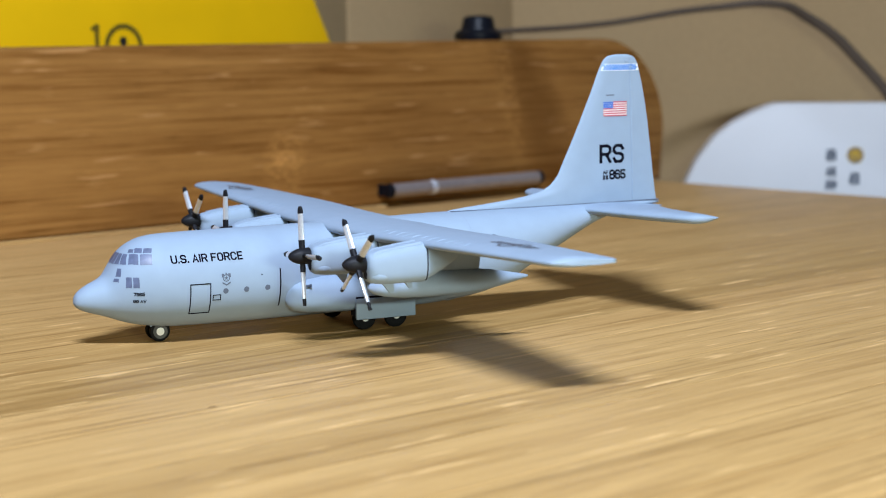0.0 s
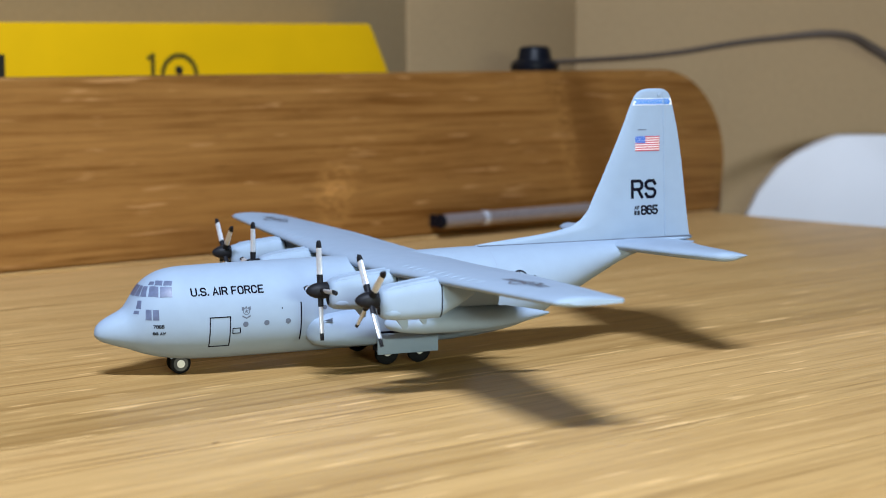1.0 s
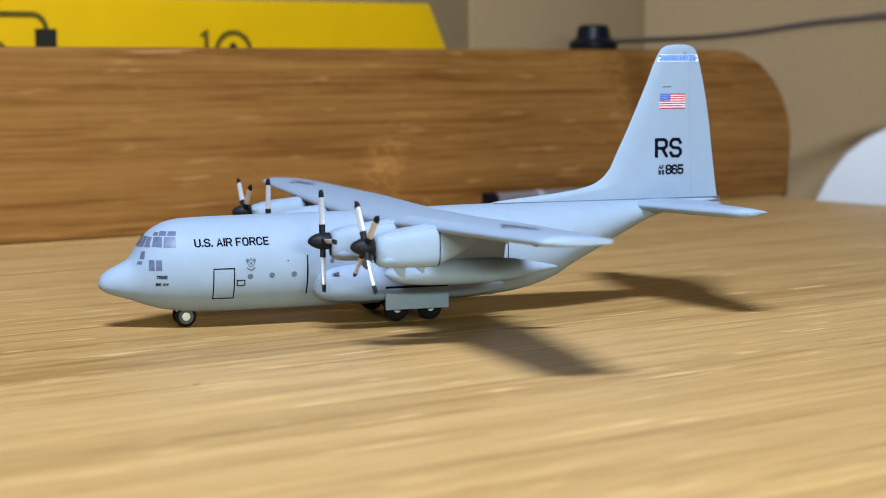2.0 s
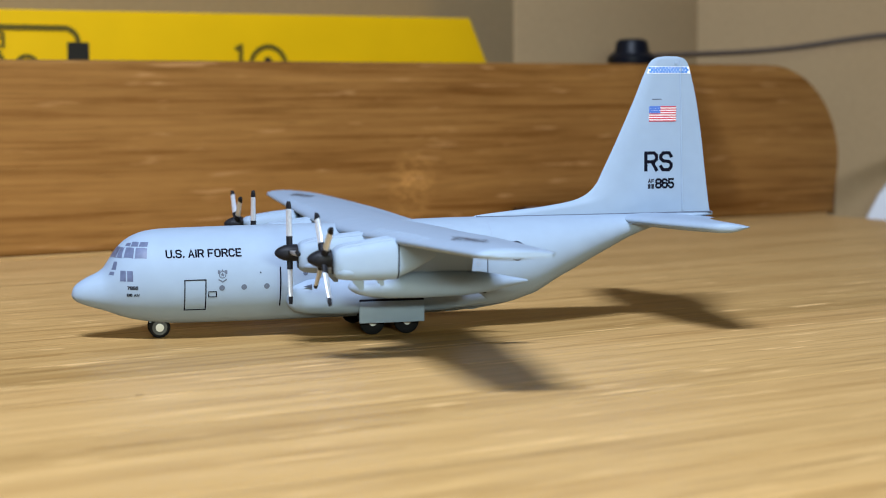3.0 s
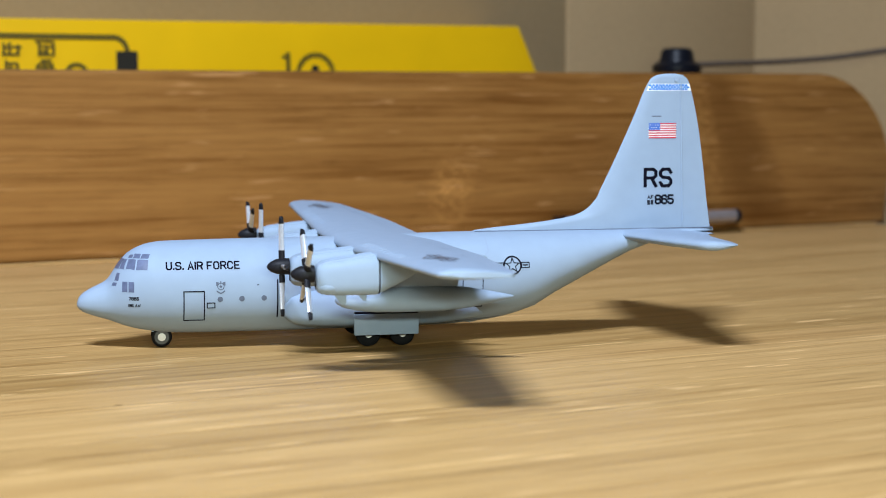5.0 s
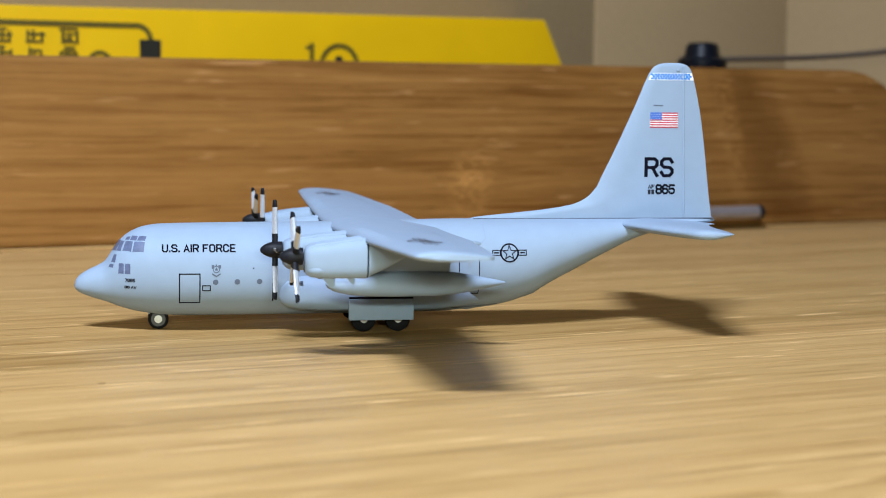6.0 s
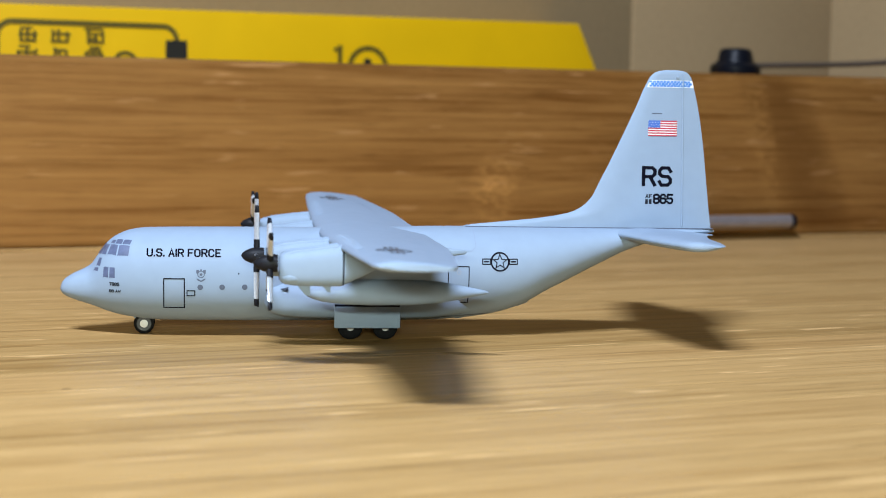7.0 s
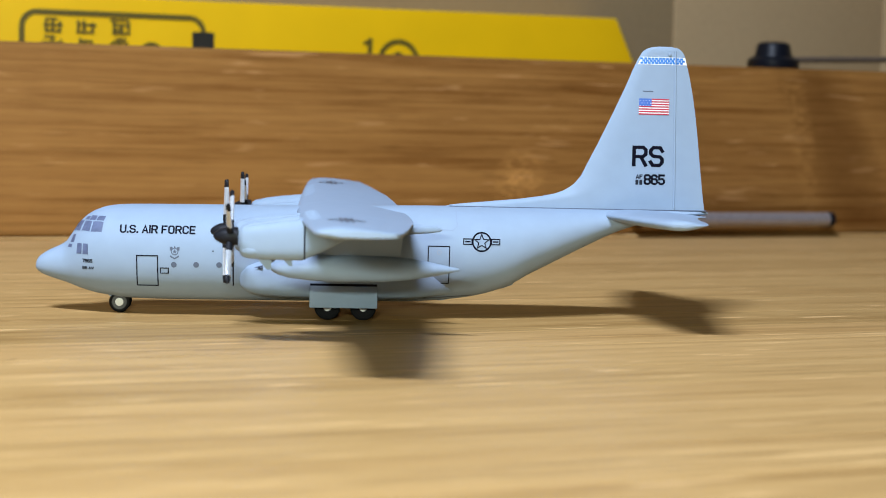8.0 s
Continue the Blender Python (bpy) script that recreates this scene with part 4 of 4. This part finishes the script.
def sponson(side):
    """Main gear fairing on the body's flank, its door and wheels."""
    st = [(-27.3, 0.3, 0.5, 8.3), (-26.9, 1.5, 1.7, 8.4), (-25.6, 2.7, 2.9, 8.6), (-23, 3.7, 3.7, 8.8), (-19, 4.3, 4.1, 8.9), (-10, 4.6, 4.2, 8.9), (2, 4.6, 4.1, 8.8), (7, 4.3, 3.9, 8.6), (12, 3.5, 3.4, 8.4), (17, 2.2, 2.7, 8.3), (22, 0.8, 1.9, 8.3), (24, 0.2, 1.2, 8.4)]
    rings = []
    for x, w, h, z in st:
        rings.append(mm([(x, side * (9.6 - max(0, x - 4) * 0.26 + w * math.copysign(abs(math.cos(a)) ** 0.85, math.cos(a))), z + h * math.copysign(abs(math.sin(a)) ** 0.85, math.sin(a))) for a in np.linspace(0, 2 * math.pi, 28, endpoint=False)]))
    ob = part("wheel_fairing", loft(rings), GREY, plane, "bulged main wheel fairing", angle=50)
    bm = bmesh.new()
    bm.faces.new([bm.verts.new(p) for p in mm([(-24.2, side * 12.75, 11.25), (-22.3, side * 13.0, 11.75), (-22.5, side * 13.45, 10.95)])])
    bmesh.ops.solidify(bm, geom=bm.faces[:], thickness=0.0002)
    part("air_inlet", bm, MIDGREY, ob, "small dark triangular air inlet", smooth=False)
    lo, hi = (-12.5, 13.7, 3.1), (1.75, 14.5, 7.75)
    part("gear_door", box(bmesh.new(), mm([(lo[0], side * lo[1], lo[2])])[0], mm([(hi[0], side * hi[1], hi[2])])[0], 0.00018), GREY, ob, "flat pale grey gear door")
    part("door_gap", box(bmesh.new(), mm([(-12.4, side * 13.2, 7.5)])[0], mm([(1.65, side * 14.25, 8.2)])[0]), BLACK, ob, "dark gap above the gear door", smooth=False)
    part("door_hinge", box(bmesh.new(), mm([(-12.1, side * 10.0, 3.6)])[0], mm([(1.4, side * 13.5, 5.2)])[0], 0.0001), DARKLINE, ob, "dark wheel well")
    for x in (-8.7, -1.1):
        wheel(x, side * 9.6, 2.75, 1.5, side, 0.84)
    return ob


def wheel(x, y, r, w, side, hub=0.66):
    """A tyre with a white hub."""
    k = w / 2
    prof = [(-k, r * 0.55), (-k, r * 0.80), (-k * 0.75, r * 0.95), (-k * 0.3, r), (k * 0.3, r), (k * 0.75, r * 0.95), (k, r * 0.80), (k, r * 0.55)]
    ob = part("wheel", revolve([(a * MM, b * MM) for a, b in prof], "y", (x * MM, y * MM, r * MM), 28), RUBBER, plane, "black rubber wheel")
    part("tyre_rim", revolve([(side * (k - 0.1) * MM, r * 0.74 * MM), (side * (k + 0.05) * MM, r * 0.70 * MM), (side * (k + 0.02) * MM, r * 0.5 * MM)], "y", (x * MM, y * MM, r * MM), 24), RIM if r < 2.5 else RUBBER, ob, "dark wheel rim")
    part("hub", revolve([(side * (k - 0.1) * MM, hub * MM), (side * (k + 0.12) * MM, hub * 0.97 * MM), (side * (k + 0.16) * MM, hub * 0.85 * MM)], "y", (x * MM, y * MM, r * MM), 20), HUBWHITE, ob, "white painted hub")
    return ob


sponson(-1)
sponson(1)
wheel(-53.3, -1.6, 2.25, 1.3, -1, 0.9)
wheel(-53.3, 1.6, 2.25, 1.3, 1, 0.9)
part("nose_leg", revolve([(1.9 * MM, 0.55 * MM), (4.4 * MM, 0.6 * MM)], "z", (-53.3 * MM, 0, 0), 14), MIDGREY, plane, "short nose gear leg")
part("nose_gear_door", box(bmesh.new(), mm([(-55.5, -2.0, 3.4)])[0], mm([(-54.8, -1.7, 4.9)])[0], 0.0001), GREY, plane, "small pale nose gear door")
part("nose_axle", revolve([(-2.0 * MM, 0.4 * MM), (2.0 * MM, 0.4 * MM)], "y", (-53.3 * MM, 0, 2.1 * MM), 12), MIDGREY, plane)

# tail fin
FIN_LE = smooth_curve([(24.2, 16.6), (24.5, 17.6), (25.3, 25.0), (26.1, 32.9), (27.4, 40.6), (28.7, 43.6), (31.4, 46.3), (34, 47.5), (38, 49.5), (44, 52.3), (51, 55.45), (57.7, 58.35), (59.0, 59.3), (59.7, 60.7), (59.95, 62.3)])
FIN_TE = smooth_curve([(24.2, 73.9), (57.7, 68.4), (59.0, 67.7), (59.7, 66.6), (59.95, 65.2)])
FIN_T = smooth_curve([(24.2, 1.15), (28, 1.1), (32, 1.0), (57.5, 0.62), (59.3, 0.5), (59.95, 0.12)])


def fin_half(x, z):
    """Half the fin's thickness at a place, in mm."""
    a, b = FIN_LE(z), FIN_TE(z)
    s = min(1, max(0, (x - a) / (b - a)))
    return FIN_T(z) * min(1, math.sqrt(max(0, s) / 0.16)) * (1 if s < 0.55 else 1 - 0.75 * (s - 0.55) / 0.45)


zs = [24.2, 24.5, 24.9, 25.4, 26.1, 26.8, 27.4, 28.0, 28.7, 29.6, 31.4] + list(np.linspace(34, 57, 12)) + [57.7, 58.4, 59.0, 59.4, 59.7, 59.88, 59.95]
rings_ = []
for z_ in zs:
    a_, b_ = FIN_LE(z_), FIN_TE(z_)
    ss_ = [(1 - math.cos(math.pi * i / 20)) / 2 for i in range(21)]
    port_ = [(a_ + s * (b_ - a_), -max(0.02, fin_half(a_ + s * (b_ - a_), z_)), z_) for s in ss_]
    star_ = [(x, -y, z) for x, y, z in port_[::-1]]
    rings_.append(mm(port_ + star_))
fin = part("tail_fin", loft(rings_), GREY, plane, "tall pale grey tail fin with a dorsal fillet", angle=50)


def on_fin(name, bm, mat, label="", proud=0.04):
    for v in bm.verts:
        x, z = v.co.x, v.co.z
        v.co = Vector((x, -fin_half(x, z) - proud, z)) * MM
    return part(name, bm, mat, fin, label, smooth=False)


for bm_ in lettering("RS", 57.3, 33.6, 64.5, 38.3, 0.195, 0.20):
    on_fin("letter", bm_, BLACK, "black letter of the tail code")
for bm_ in lettering("865", 60.0, 29.75, 64.8, 32.1, 0.25, 0.16):
    on_fin("digit", bm_, BLACK, "black digit of the tail number")
bm_ = bmesh.new()
for z_, h_ in ((29.75, 1.1),):
    for k_ in range(2):
        grid_patch(((58.2 + k_ * 0.85, z_), (58.85 + k_ * 0.85, z_), (58.85 + k_ * 0.85, z_ + h_), (58.2 + k_ * 0.85, z_ + h_)), 1, bm_)
on_fin("small_number", bm_, DARKLINE, "tiny dark printed bars")
for bm_ in lettering("AF", 58.2, 31.05, 59.75, 32.1, 0.3):
    on_fin("small_letter", bm_, DARKLINE, "tiny dark letter")
on_fin("flag", grid_patch(((58.45, 45.1), (65.15, 45.1), (65.15, 48.6), (58.45, 48.6)), 13), WHITE, "small striped flag, red, white and blue", 0.03)
bm_ = bmesh.new()
for k_ in range(7):
    z0_ = 45.1 + k_ * 2 * 3.5 / 13
    grid_patch(((58.45 if k_ < 4 else 61.2, z0_), (65.15, z0_), (65.15, z0_ + 3.5 / 13), (58.45 if k_ < 4 else 61.2, z0_ + 3.5 / 13)), 8, bm_)
on_fin("flag_stripes", bm_, RED, "red flag stripes", 0.09)
on_fin("flag_canton", grid_patch(((58.45, 46.72), (61.2, 46.72), (61.2, 48.6), (58.45, 48.6)), 6), BLUE, "blue flag canton", 0.09)
bm_ = bmesh.new()
for r_ in range(3):
    for k_ in range(4):
        x_, z_ = 58.72 + k_ * 0.62 + (0.3 if r_ == 1 else 0), 46.98 + r_ * 0.55
        if x_ < 60.9:
            grid_patch(((x_, z_), (x_ + 0.14, z_), (x_ + 0.14, z_ + 0.14), (x_, z_ + 0.14)), 1, bm_)
on_fin("flag_stars", bm_, WHITE, "tiny white stars", 0.13)
on_fin("tail_band", grid_patch(((58.0, 56.02), (68.85, 56.02), (68.45, 57.64), (58.72, 57.64)), 10), WHITE, "white band with blue checks", 0.03)
bm_ = bmesh.new()
for r_ in range(3):
    for k_ in range(13):
        x_, z_ = 58.5 + k_ * 0.80 + (0.4 if r_ % 2 else 0), 56.16 + r_ * 0.46
        if x_ < 68.0:
            grid_patch(((x_, z_), (x_ + 0.64, z_), (x_ + 0.64, z_ + 0.44), (x_, z_ + 0.44)), 1, bm_)
on_fin("tail_checks", bm_, SKYBLUE, "rows of blue checks", 0.06)
on_fin("tail_dash", grid_patch(((59.2, 50.05), (61.5, 50.05), (61.5, 50.3), (59.2, 50.3)), 3), MIDGREY)
on_fin("rudder_line", grid_patch(((66.7, 24.6), (66.95, 24.6), (66.15, 59.0), (65.9, 59.0)), 20), SEAM, "rudder hinge line", 0.03)
rings_ = []
for z_ in np.linspace(24.7, 59.0, 24):
    x_ = 67.05 - 0.8 * (z_ - 24.6) / 34.4
    rings_.append(mm([(x_ + 0.2 * math.cos(a), -fin_half(x_, z_) - 0.03 + 0.17 * math.sin(a), z_) for a in np.linspace(0, 2 * math.pi, 8, endpoint=False)]))
part("rudder_edge", loft(rings_), GREY, fin)
part("fin_light", box(bmesh.new(), mm([(64.6, -0.75, 58.0)])[0], mm([(65.3, 0.75, 58.7)])[0], 0.0001), GREY, fin, "tiny raised lamp housing")
bm_ = bmesh.new()
box(bm_, mm([(17.4, -1.25, 24.16)])[0], mm([(74.2, 1.25, 24.32)])[0])
part("fin_joint", bm_, MIDGREY, fin, "dark joint under the fin", smooth=False)

# tailplane
S_LE = smooth_curve([(0, 50.5), (4, 51.2), (37.5, 57.4), (39.3, 58.6), (40.2, 60.4)])
S_TE = smooth_curve([(0, 74.2), (3.2, 73.8), (4.6, 72.0), (38.5, 66.0), (39.7, 65.3), (40.2, 63.5)])
S_T = smooth_curve([(0, 2.7), (6, 2.6), (37, 2.1), (39.6, 1.8), (40.2, 0.9)])
S_Z = smooth_curve([(0, 22.9), (40.2, 23.6)])
ys = [-40.2, -40, -39.3, -38, -36, -30, -24, -18, -12, -7, -4.6, -3.8, -3.2, -1.5]
rings_ = []
for y_ in ys + [0] + [-y for y in ys[::-1]]:
    a_, b_, t_, z_ = S_LE(abs(y_)), S_TE(abs(y_)), S_T(abs(y_)), S_Z(abs(y_))
    rings_.append(mm([(a_ + s * (b_ - a_), y_, z_ + h * t_ * (1 if h > 0 else 1.5)) for s, h in AF]))
part("tailplane", loft(rings_), GREY, plane, "pale grey horizontal tailplane", angle=50)


# ---- the room around, plain ----
def room():
    x0, x1, y0, y1, h = -2.2, 2.2, -2.6, 1.5, 1.9
    tagged(part("floor", box(bmesh.new(), (x0, y0, -0.16), (x1, y1, -0.12)), FLOOR, smooth=False), "plain brown floor", "floor", kind="structure")
    tagged(part("ceiling", box(bmesh.new(), (x0, y0, h), (x1, y1, h + 0.04)), ROOM, smooth=False), "plain grey ceiling", "ceiling", kind="structure")
    for name, lo, hi in (("wall_north", (x0, y1, -0.12), (x1, y1 + 0.04, h)), ("wall_south", (x0, y0 - 0.04, -0.12), (x1, y0, h)), ("wall_west", (x0 - 0.04, y0, -0.12), (x0, y1, h)), ("wall_east", (x1, y0, -0.12), (x1 + 0.04, y1, h))):
        tagged(part(name, box(bmesh.new(), lo, hi), ROOM, smooth=False), "plain grey plaster wall", "wall", kind="structure")


room()
